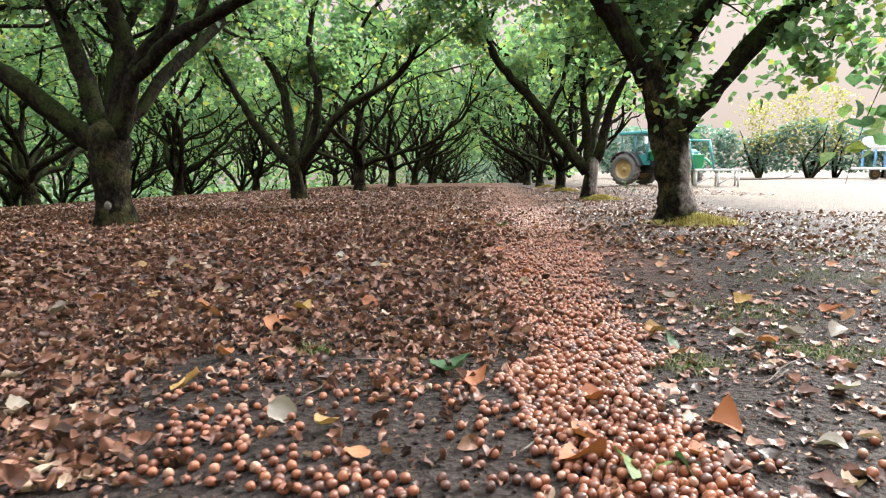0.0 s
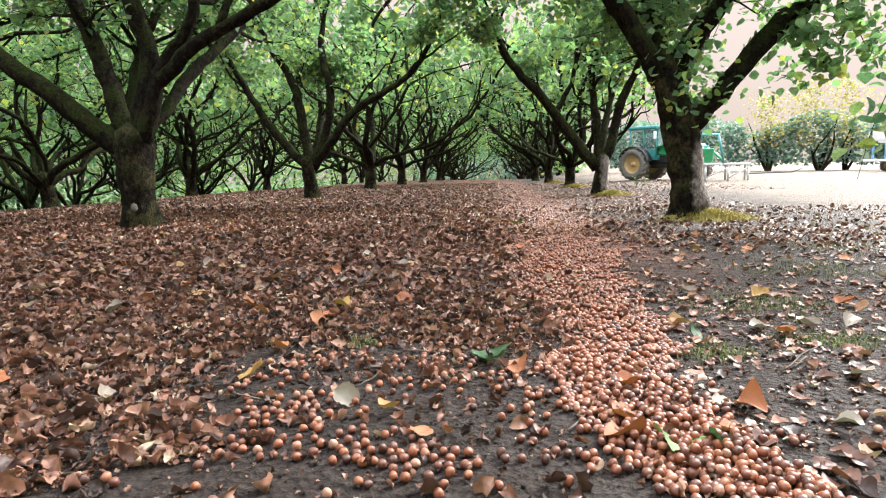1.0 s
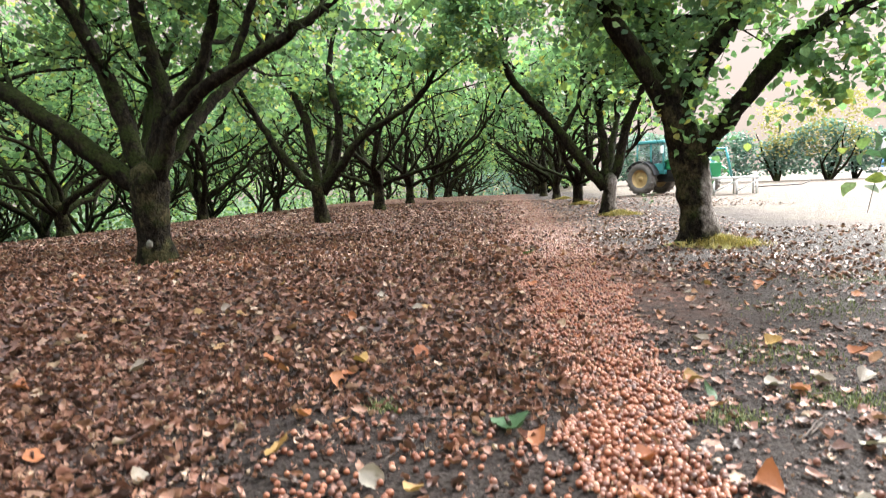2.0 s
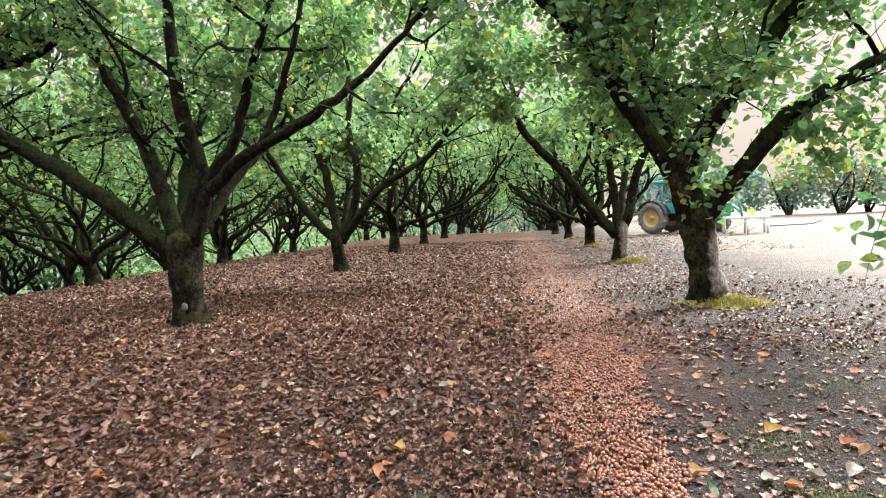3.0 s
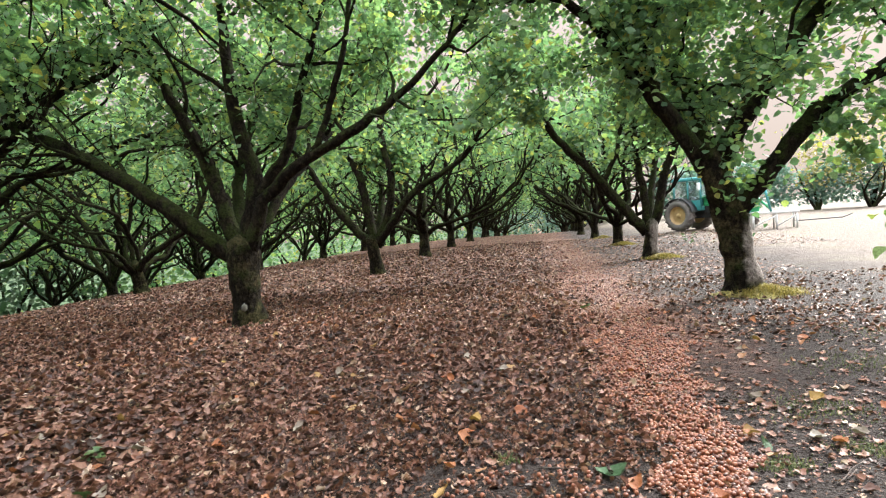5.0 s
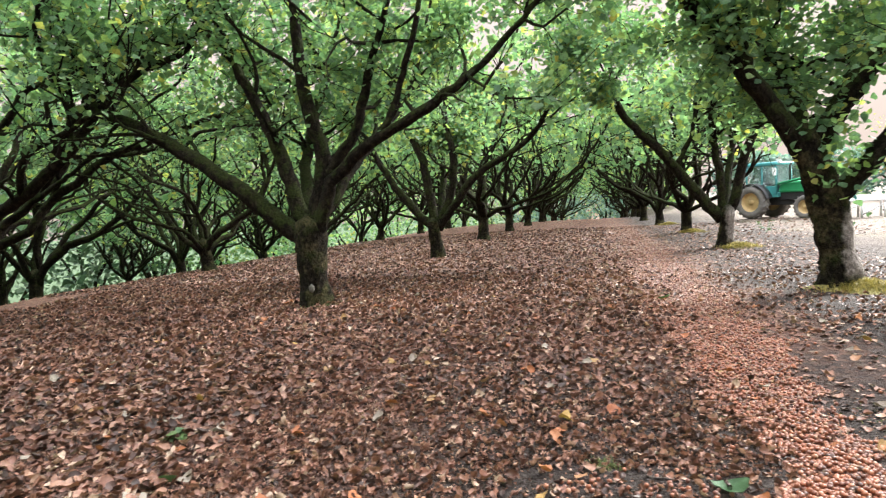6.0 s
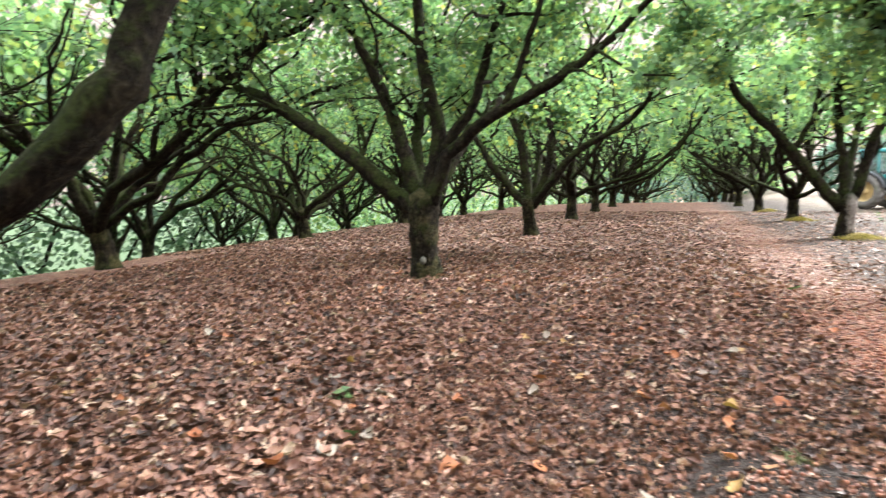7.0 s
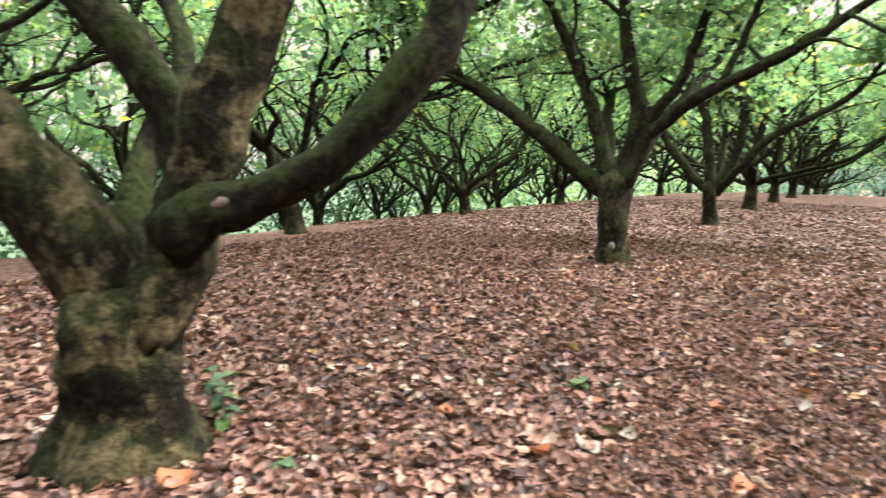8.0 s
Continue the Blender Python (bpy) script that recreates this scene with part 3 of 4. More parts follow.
M_LICHEN = plain_mat("pale_lichen", (0.13, 0.125, 0.1), 0.9, 0, 0.4, 30)


def lichen(tree, x, y, z, r):
    bm = bmesh.new()
    bmesh.ops.create_icosphere(bm, subdivisions=3, radius=1)
    for v in bm.verts:
        w = 1 + 0.25 * noise.noise(v.co * 2.5 + Vector((z * 9, x * 9, 0)))
        v.co = (x + v.co.x * r * 0.8 * w, y + v.co.y * 0.03, z + v.co.z * r * w)
    part("lichen_patch", bm, M_LICHEN, tree, "pale grey lichen patch")


lichen(tree_a, .06, -.19, .23, .05)

# further along both rows
tree_d = hazel_tree(14, [
    limb((-.05, 0, .7, .11), (-.8, 0, 1.5, .095), (-1.5, 0, 2.6, .07), (-2.0, 0, 3.6, .05), (-2.3, 0, 4.6, .015)),
    limb((0, 0, .7, .12), (-.15, 0, 1.6, .11), (-.35, 0, 2.6, .09), (-.9, 0, 3.5, .06), (-1.2, 0, 4.6, .02)),
    limb((0, 0, .7, .12), (.4, 0, 1.5, .1), (.5, 0, 2.4, .09), (.3, .1, 3.4, .07), (.6, .2, 4.8, .02)),
    limb((.05, 0, .7, .11), (.6, -.1, 1.4, .095), (1.2, -.2, 2.0, .08), (2.4, -.3, 2.7, .06), (3.0, -.3, 3.8, .03), (3.2, -.3, 4.6, .015)),
    limb((0, .1, .7, .1), (0, .9, 1.9, .08), (-.3, 1.9, 3.1, .05), (-.3, 2.3, 4.4, .015)),
], leaves=21000, leaf=0.115, twigs=2.8, clear=1.9, shapes=SHAPES_FAR, reach=lambda p: ~((p[:, 1] < -0.1) & (p[:, 2] < 3.2)))
tree_d.matrix_basis = at_ground(-4.35, 12.95)
# this trunk's pale +x side is field light painted into the bark
tree_e = hazel_tree(15, [
    limb((-.05, 0, .6, .13), (-.7, 0, 1.4, .12), (-1.3, 0, 2.2, .105), (-2.1, 0, 3.1, .08), (-2.3, 0, 4.1, .05), (-2.4, 0, 5.0, .015)),
    limb((0, 0, .7, .1), (-.1, 0, 1.6, .09), (-.2, .1, 2.8, .07), (0, .2, 4.2, .03), (.1, .2, 5, .015)),
    limb((.05, 0, .65, .12), (.25, 0, 1.2, .11), (.45, 0, 2.1, .09), (.8, 0, 2.9, .06), (1.1, 0, 4.3, .02)),
    limb((-1.0, 0, 1.8, .06), (-.6, .1, 2.6, .05), (-.5, .2, 3.6, .035), (-.5, .2, 4.7, .015)),
    limb((0, .1, .7, .1), (.3, .9, 1.9, .08), (.7, 1.8, 3.1, .05), (1, 2.3, 4.4, .015)),
], bare_lit=True, leaves=21000, leaf=0.115, twigs=2.8, clear=1.9, shapes=SHAPES_FAR, reach=lambda p: ~((p[:, 1] < -0.1) & (p[:, 2] < 3.2)))
tree_e.matrix_basis = at_ground(2.1, 13.3)

# the edge tree just behind the start
tree_f = hazel_tree(16, [
    limb((0, 0, .6, .12), (.3, -.2, 1.6, .1), (.7, -.5, 2.7, .07), (.9, -.6, 4.0, .04), (1.0, -.6, 5.0, .015)),
    limb((0, 0, .6, .12), (-.1, .1, 1.6, .1), (-.3, .2, 2.8, .08), (-.9, .3, 4.0, .04), (-1.5, .5, 5.0, .015)),
    limb((0, 0, .6, .11), (.4, .3, 1.6, .09), (.8, .6, 2.8, .07), (1.3, 1.0, 4.2, .03), (1.5, 1.2, 5.0, .015)),
    limb((0, 0, .6, .1), (-.2, -.5, 1.6, .09), (-.6, -1.1, 2.9, .06), (-1.1, -1.7, 4.2, .03), (-1.3, -2.0, 5.0, .015)),
    limb((0, 0, .6, .1), (.5, -.6, 1.5, .09), (1.0, -1.3, 2.6, .06), (1.5, -2.0, 4.2, .02)),
], leaves=12000, leaf=0.1, shapes=SHAPES_FAR, twigs=2.4, clear=2.4)
tree_f.matrix_basis = at_ground(2.15, 0.5)

protos = [hazel_tree(s, leaves=14500, leaf=0.11, twigs=2.2, shapes=SHAPES_FAR, clear=2.15, gaps=-0.08) for s in (21, 22, 23, 24)]
far_protos = [hazel_tree(s, leaves=4200, leaf=0.2, twigs=1.7, fine=False, shapes=SHAPES_FAR, clear=2.1, gaps=0.0) for s in (31, 32, 33)]
rt = np.random.default_rng(77)
spots = []
for ix, x0 in enumerate((2.1, -4.35, -10.75, -17.1)):
    for k in range(-1 if ix > 1 else -2, (11, 11, 9, 7)[ix]):
        y0 = 0.4 + 6.4 * k
        if (ix == 0 and k in (0, 1, 2)) or (ix == 1 and k in (0, 1, 2)):
            continue
        spots.append((x0 + rt.normal(0, 0.15), y0 + rt.normal(0, 0.15), ix))
used = set()


def plant(x, y, close, low=1.0, high=1.16):
    lib = protos if close else far_protos
    p = lib[rt.integers(0, len(lib))]
    m = at_ground(x, y, rt.uniform(0, 360), rt.uniform(low, high))
    if p.name in used:
        copy_thing(p, m)
    else:
        used.add(p.name)
        p.matrix_basis = m


for x, y, ix in spots:
    plant(x, y, math.hypot(x + 0.5, y + 0.5) < 17)

def woods(line, depth, tall, count, leaf, mat=M_GREEN, base=0.3, words="distant hazy belt of green hazel trees"):
    """A far belt of hazel along a line of (x, y): stems and a ragged mass of leaves."""
    p = smooth_line([(*q, 0.0) for q in line], 2.0)
    n = len(p)
    k = rt.integers(0, n, count)
    x, y = p[k, 0] + rt.normal(0, depth, count), p[k, 1] + rt.normal(0, depth, count)
    crest = np.array([tall * (0.8 + 0.35 * noise.noise((a * 0.23, b * 0.23, 2))) for a, b in zip(x, y)])
    z = ground_z(x, y) + base + crest * rt.uniform(0, 1, count) ** 0.8
    v, f = scatter(np.stack([x, y, z], 1), leaf * rt.uniform(0.6, 1.3, count), rt.uniform(0, 6.28, count), rt.normal(-0.3, 0.6, count), rt.normal(0, 0.6, count), SHAPES_FAR, rt)
    belt = thing("woodland", words, "woods")
    tagged(part("crown", mesh_quads("crown", v, f, [mat]), None, belt), kind="stuff")
    stems = []
    for q in range(0, n, 2):
        a, b = p[q, 0] + rt.normal(0, 1), p[q, 1] + rt.normal(0, 1)
        for w in range(4):
            az = rt.uniform(0, 6.28)
            stems.append(tube(wiggle(rt, (a, b, float(ground_z(a, b)) - 0.2), (math.cos(az) * 0.6, math.sin(az) * 0.6, 1), tall * 0.8, 0.14, 0.03, 5, 0.04, 0.15), 4, close=False))
    tagged(part("stem_mass", joined(stems), M_BARK, belt), kind="stuff")
    tagged(belt, kind="stuff")


# the left belt takes the shaded leaf copy so that it reads darker
woods([(-33, -10), (-31, 20), (-29.5, 32)], 2.0, 9.0, 15000, 0.34, M_SHADY, 0.0, "dense thicket below the orchard, leaf colour darkened as shade")
woods([(-29.5, 32), (-28, 45), (-22, 64), (-14, 80), (-2, 92), (4, 95)], 2.0, 9.0, 24000, 0.34)
# the row-end and field belts carry painted distance haze in their leaves
woods([(-9, 77), (0, 75), (7, 74)], 1.2, 7.0, 6000, 0.34, M_HAZE_GREEN, 0.0, "trees closing the far end of the rows, haze painted into the leaf colour")
woods([(4, 96), (8, 80), (7, 60)], 0.9, 6.5, 6000, 0.42)
woods([(9, 47.3), (20, 47), (34, 45.5), (50, 42)], 0.6, 3.9, 24000, 0.26, M_HAZE_GREEN, 0.4, "distant belt of trees across the field, leaves tinted for haze")
woods([(50, 42), (60, 20), (60, -10)], 1.0, 4.2, 8000, 0.4, M_HAZE_GREEN, 0.4, "distant belt of trees across the field, leaves tinted for haze")
woods([(19.5, 45.8), (24.5, 45.2)], 0.7, 5.2, 2200, 0.2, M_GOLDEN, 1.6, "golden-yellow autumn trees across the field")
# the lowest row, down the slope
for k in range(8):
    plant(-23.5 + rt.normal(0, 0.3), -2.0 + 6.4 * k + rt.normal(0, 0.3), False)


# ---- tractor and machines on the field ----
def box_bm(x0, x1, y0, y1, z0, z1, bevel=0.03, taper=0.0):
    bm = bmesh.new()
    bmesh.ops.create_cube(bm, size=1)
    for v in bm.verts:
        k = 1 - taper * (v.co.z > 0)
        v.co = ((x0 + x1) / 2 + v.co.x * (x1 - x0) * k, (y0 + y1) / 2 + v.co.y * (y1 - y0) * k, (z0 + z1) / 2 + v.co.z * (z1 - z0))
    if bevel:
        bmesh.ops.bevel(bm, geom=bm.edges[:], offset=bevel, segments=2, affect="EDGES", profile=0.5)
    return bm


def rod(points, radius, sides=8):
    return tube(np.array([(*p, radius) for p in points], float), sides)


def ring_profile(profile, sides=28):
    """Turns rows of (y, radius) round the y axis."""
    v, f = [], []
    n = len(profile)
    for k in range(sides):
        a = 2 * math.pi * k / sides
        for y, r in profile:
            v.append((r * math.cos(a), y, r * math.sin(a)))
    for k in range(sides):
        for j in range(n - 1):
            a, b = k * n + j, ((k + 1) % sides) * n + j
            f.append((a, a + 1, b + 1, b))
    return np.array(v), f


def wheel(parent, x, y, r, w, out):
    h = w / 2
    tyre, rim, lugs = None, None, []
    base = new("wheel", part_mesh("wheel_hub", ring_profile([(-h * 0.5, 0.0), (-h * 0.5, r * 0.16), (h * 0.5 + 0.04, r * 0.14), (h * 0.5 + 0.04, 0.0)], 14), M_YELLOW))
    base.parent = parent
    base.location = (x, y, r)
    pieces = [ring_profile([(-h * 0.75, r * 0.58), (-h, r * 0.7), (-h * 0.96, r * 0.9), (-h * 0.6, r * 0.965), (0, r * 0.975), (h * 0.6, r * 0.965), (h * 0.96, r * 0.9), (h, r * 0.7), (h * 0.75, r * 0.58)])]
    for k in range(18):
        for side in (-1, 1):
            a = 2 * math.pi * (k + (0.5 if side > 0 else 0)) / 18
            v = []
            for yy, da in ((0.0, 0.16), (side * h * 0.97, 0.0)):
                for rr in (r * 0.93, r):
                    for dd in (0.0, 0.09):
                        v.append((rr * math.cos(a + da + dd), yy, rr * math.sin(a + da + dd)))
            pieces.append((np.array(v), [(0, 1, 3, 2), (4, 6, 7, 5), (2, 3, 7, 6), (0, 2, 6, 4), (1, 5, 7, 3)]))
    part("tyre", joined(pieces), M_TYRE, base, "dusty ribbed black tyre")
    part("rim", ring_profile([(-h * 0.7, r * 0.6), (-h * 0.2, r * 0.5), (out * h * 0.15, r * 0.42), (out * h * 0.3, r * 0.15)], 24), M_YELLOW, base, "dull yellow wheel rim")
    return base


def part_mesh(name, data, mat):
    me = bpy.data.meshes.new(name)
    me.from_pydata(np.asarray(data[0]).tolist(), [], data[1])
    me.materials.append(mat)
    me.shade_smooth()
    return me


def tractor():
    t = thing("tractor", "small teal and green tractor with yellow wheel rims", "tractor")
    part("chassis", box_bm(-0.45, 2.25, -0.24, 0.24, 0.5, 0.85, 0.05), M_BLACK, t, "dark greasy chassis", False)
    part("hood", box_bm(0.85, 2.62, -0.36, 0.36, 0.98, 1.42, 0.08, 0.06), M_TGREEN, t, "green engine hood", False)
    part("engine", box_bm(0.9, 2.3, -0.3, 0.3, 0.7, 1.0, 0.03), M_BLACK, t, "", False)
    part("grille", box_bm(2.6, 2.68, -0.3, 0.3, 0.85, 1.34, 0.02), M_TEAL, t, "", False)
    part("front_weight", box_bm(2.5, 2.85, -0.3, 0.3, 0.55, 0.85, 0.04), M_TGREEN, t, "", False)
    part("front_axle", rod([(2.15, -0.62, 0.45), (2.15, 0.62, 0.45)], 0.07), M_BLACK, t)
    part("rear_axle", rod([(0, -0.62, 0.66), (0, 0.62, 0.66)], 0.1), M_BLACK, t)
    part("cab_floor", box_bm(-0.42, 0.92, -0.48, 0.48, 0.82, 1.0, 0.03), M_TEAL, t, "", False)
    part("door_panel", box_bm(0.1, 0.88, -0.5, -0.44, 0.95, 1.25, 0.015), M_TEAL, t, "", False)
    part("cab_roof", box_bm(-0.5, 0.95, -0.56, 0.56, 2.05, 2.2, 0.05, 0.05), M_TEAL, t, "teal cab roof", False)
    for x in (-0.4, 0.28, 0.88):
        for y in (-0.47, 0.47):
            part("cab_pillar", rod([(x, y, 0.95), (x * 0.95, y, 2.08)], 0.035), M_TEAL, t)
    part("seat", box_bm(-0.25, 0.2, -0.25, 0.25, 1.0, 1.4, 0.06), M_BLACK, t, "", False)
    for y in (-0.472, 0.468):
        part("side_window", box_bm(-0.38, 0.26, y, y + 0.006, 1.25, 2.04, 0), M_GLASS, t, "", False)
        part("door_window", box_bm(0.3, 0.86, y, y + 0.006, 1.27, 2.04, 0), M_GLASS, t, "", False)
    part("windscreen", box_bm(0.885, 0.891, -0.44, 0.44, 1.3, 2.04, 0), M_GLASS, t, "", False)
    for y in (-1, 1):
        a = np.linspace(0.2, 2.7, 12)
        v = []
        for k in a:
            for yy in (0.44, 0.86):
                for rr in (0.7, 0.73):
                    v.append((rr * math.cos(k), y * yy, 0.65 + rr * math.sin(k)))
        f = []
        for k in range(11):
            o = k * 4
            f += [(o, o + 4, o + 6, o + 2), (o + 1, o + 3, o + 7, o + 5), (o, o + 1, o + 5, o + 4), (o + 2, o + 6, o + 7, o + 3)]
        part("fender", (np.array(v), f), M_BLACK, t, "dark curved mudguard")
        wheel(t, 0, y * 0.68, 0.65, 0.4, y)
        wheel(t, 2.15, y * 0.66, 0.44, 0.3, y)
        part("loader_arm", rod([(0.8, y * 0.42, 1.3), (1.9, y * 0.44, 1.5), (2.9, y * 0.44, 1.0), (3.2, y * 0.44, 0.7)], 0.05), M_TGREEN, t, "green lifting arm")
        part("headlight", box_bm(2.67, 2.71, y * 0.22 - 0.07, y * 0.22 + 0.07, 1.15, 1.27, 0.01), M_WHITE, t, "", False)
    part("exhaust", rod([(1.3, -0.3, 1.35), (1.3, -0.3, 2.0), (1.36, -0.3, 2.1)], 0.035), M_BLACK, t)
    part("mirror", box_bm(0.9, 0.96, -0.78, -0.6, 1.65, 1.95, 0.02), M_WHITE, t, "", False)
    part("work_lamp", box_bm(0.9, 1.0, -0.45, -0.3, 2.12, 2.24, 0.02), M_WHITE, t, "", False)
    t.matrix_basis = pose(6.2, 26.6, float(earth(6.2, 26.2)), 0, 0, -49) @ Matrix.Scale(1.04, 4)
    return t


tractor()

rig = thing("sweeper_rig", "white steel sweeper frame with green uprights", "farm machine")
part("table", box_bm(-0.8, 0.8, -0.4, 0.4, 0.58, 0.66, 0.02), M_WHITE, rig, "", False)
for x in (-0.72, 0.05, 0.72):
    for y in (-0.33, 0.33):
        part("leg", rod([(x, y, 0.0), (x, y, 0.6)], 0.04), M_WHITE, rig)
part("brace", rod([(-0.72, -0.34, 0.1), (0.05, -0.34, 0.5)], 0.025), M_WHITE, rig)
part("brace", rod([(0.05, -0.34, 0.1), (0.72, -0.34, 0.5)], 0.025), M_WHITE, rig)
part("drawbar", rod([(0.7, 0, 0.25), (2.2, -0.1, 0.3), (2.5, -0.1, 0.42)], 0.018), M_BLACK, rig)
part("hopper", box_bm(-0.95, -0.5, -0.3, 0.3, 0.68, 1.2, 0.04, -0.2), M_TGREEN, rig, "green sheet-metal hopper", False)
for x in (-0.95, -0.25):
    part("upright", rod([(x + 0.12, -0.38, 0.66), (x - 0.1, -0.38, 1.75)], 0.045), M_TEAL, rig, "teal upright post")
part("crossbar", rod([(-1.05, -0.38, 1.7), (-0.35, -0.38, 1.7)], 0.04), M_TEAL, rig)
rig.matrix_basis = pose(8.35, 23.1, float(earth(8.3, 23)), 0, 0, -12)

trailer = thing("trailer", "white tank on a blue wheeled trailer frame", "trailer")
part("tank", box_bm(-0.9, 0.9, -0.6, 0.6, 1.75, 2.6, 0.18), M_WHITE, trailer, "rounded white tank", False)
part("bed", box_bm(-1.3, 1.3, -0.7, 0.7, 0.6, 0.75, 0.03), M_WHITE, trailer, "", False)
for x in (-0.75, 0.75):
    for y in (-0.5, 0.5):
        part("post", rod([(x, y, 0.7), (x, y, 1.8)], 0.06), M_BLUE, trailer, "blue steel post")
part("panel", box_bm(-0.2, 0.55, -0.55, -0.5, 0.75, 1.5, 0.01), M_BLUE, trailer, "", False)
part("lamp", box_bm(0.9, 1.05, -0.62, -0.5, 1.45, 1.7, 0.02), M_RED, trailer, "orange-red lamp", False)
for y in (-0.6, 0.6):
    wheel(trailer, 0.2, y, 0.34, 0.22, 1 if y > 0 else -1)
trailer.matrix_basis = pose(23.6, 38.5, float(earth(23.6, 38.5)), 0, 0, 8)

# ---- swept row of hazelnuts ----
NY = [-7, 0.2, 0.7, 1.15, 1.6, 2.2, 3.0, 4.4, 6.7, 12, 20]
NC = [0.4, 0.62, 0.5, 0.38, 0.27, 0.33, 0.27, 0.36, 0.36, 0.28, 0.15]
NW = [0.3, 0.2, 0.21, 0.22, 0.23, 0.2, 0.33, 0.42, 0.52, 0.6, 0.65]


def ball(rows, cols, seed):
    """A hazelnut: round, a little pointed on top, flat at the pale base."""
    v, f = [], []
    for i in range(1, rows):
        a = math.pi * i / rows
        r, z = math.sin(a), math.cos(a)
        z = z * 1.02 + (0.16 * max(0, z) ** 4) - (0.12 if i == rows - 1 else 0) * z * z * -1
        for j in range(cols):
            b = 2 * math.pi * j / cols
            v.append((r * math.cos(b) * 0.97, r * math.sin(b) * 0.93, z))
    top, bot = len(v), len(v) + 1
    v += [(0, 0, 1.18), (0, 0, -0.92)]
    for i in range(rows - 2):
        for j in range(cols):
            a, b = i * cols + j, i * cols + (j + 1) % cols
            f.append((a, a + cols, b + cols))
            f.append((a, b + cols, b))
    for j in range(cols):
        f.append((top, j, (j + 1) % cols))
        f.append((bot, (rows - 2) * cols + (j + 1) % cols, (rows - 2) * cols + j))
    return np.array(v), np.array(f), cols


BALL_HI, BALL_MID, BALL_LO = ball(6, 8, 0), ball(4, 6, 0), ball(3, 5, 0)


def nut_mesh(name, pos, rad, shape, rng):
    sv, sf, cols = shape
    n = len(pos)
    R = rotations(rng.uniform(0, 6.28, n), rng.uniform(-1.9, 1.9, n), rng.uniform(-1.9, 1.9, n))
    w = np.einsum("nij,nkj->nki", R, sv[None] * rad[:, None, None]) + pos[:, None]
    f = (sf[None] + (np.arange(n) * len(sv))[:, None, None]).reshape(-1, 3)
    idx = np.zeros(len(sf), int)
    idx[[k for k, q in enumerate(sf) if len(sv) - 1 in q]] = 1
    return mesh_quads(name, w.reshape(-1, 3), f, [M_NUT, M_HILUM], index=np.tile(idx, n))


rn = np.random.default_rng(8)


def nut_row(y0, y1, pitch, keep, shape, second):
    ys = np.arange(y0, y1, pitch * 0.87)
    out = []
    for k, y in enumerate(ys):
        c, w = np.interp(y, NY, NC), np.interp(y, NY, NW)
        xs = np.arange(c - w * 1.5, c + w * 1.5, pitch) + (k % 2) * pitch / 2
        for x in xs:
            e = abs(x - c) / w + 0.6 * noise.noise((x * 3.3, y * 3.3, 1)) + 0.35 * noise.noise((x * 11, y * 11, 4))
            if e < 1.0 and rn.uniform() < keep * min(1, (1.12 - e) * 2.6):
                out.append((x, y, 0.0))
                if 0.62 < e and rn.uniform() < 0.12:
                    out.append((x + rn.normal(-0.1, 0.25), y + rn.normal(0, 0.12), 0.0))
                if e < 0.62 and rn.uniform() < second:
                    out.append((x + pitch / 2, y + pitch * 0.3, 0.017))
    p = np.array(out)
    p[:, :2] += rn.normal(0, pitch * 0.17, (len(p), 2))
    p[:, 2] += earth(p[:, 0], p[:, 1]) + 0.009 + rn.uniform(0, 0.004, len(p))
    single = np.nonzero((p[:, 1] > 1.08) & (p[:, 1] < 1.3))[0][:300]
    rest = np.delete(p, single, 0)
    return nut_mesh("hazelnut_row", rest, rn.uniform(0.0098, 0.0125, len(rest)), shape, rn), p[single]


nut_one = nut_mesh("hazelnut", np.zeros((1, 3)), np.array([1.0]), ball(8, 12, 0), rn)
nut_one.materials.clear()
nut_one.materials.append(M_NUT1)
nut_one.materials.append(M_HILUM)

for y0, y1, pitch, keep, shape, second in ((-7.0, 0.45, 0.032, 0.8, BALL_LO, 0.0), (0.45, 2.3, 0.0225, 0.95, BALL_HI, 0.55), (2.3, 5.2, 0.0235, 0.9, BALL_MID, 0.35), (5.2, 10.5, 0.029, 0.78, BALL_LO, 0.1), (10.5, 26, 0.042, 0.7, BALL_LO, 0.0)):
    heap, singles = nut_row(y0, y1, pitch, keep, shape, second)
    ob = new("hazelnut_row", heap)
    tagged(ob, "swept row of brown hazelnuts lying on the soil", "hazelnuts", kind="stuff")
    for p in singles:
        piece = new("hazelnut", nut_one)
        piece.parent = ob
        piece.matrix_basis = pose(*p.tolist(), *rn.uniform(-180, 180, 3)) @ Matrix.Scale(rn.uniform(0.0098, 0.0122), 4)

# loose nuts in small clumps beside the row
clumps = [(-.61, 1.33, .13, 42), (-.69, 1.13, .1, 22), (-.42, 1.13, .1, 26), (-.3, 1.09, .09, 28), (-.36, 1.52, .1, 22), (-.69, 1.75, .12, 20), (0.0, 1.45, .07, 14), (-.1, 1.6, .05, 8),
          (.05, 1.12, .08, 16), (-.45, 1.75, .12, 14), (-.85, 1.5, .12, 14), (-.25, 1.75, .12, 14), (-.1, 1.3, .12, 5), (.75, 1.35, .15, 7), (-.9, .95, .2, 14), (-.35, .9, .15, 12)]
placed = []
for cx, cy, spread, count in clumps:
    made = 0
    for attempt in range(count * 12):
        if made == count:
            break
        x, y = cx + rn.normal(0, spread * 0.75), cy + rn.normal(0, spread * 0.5)
        if all((x - a) ** 2 + (y - b) ** 2 > 0.021 ** 2 for a, b in placed):
            placed.append((x, y))
            made += 1
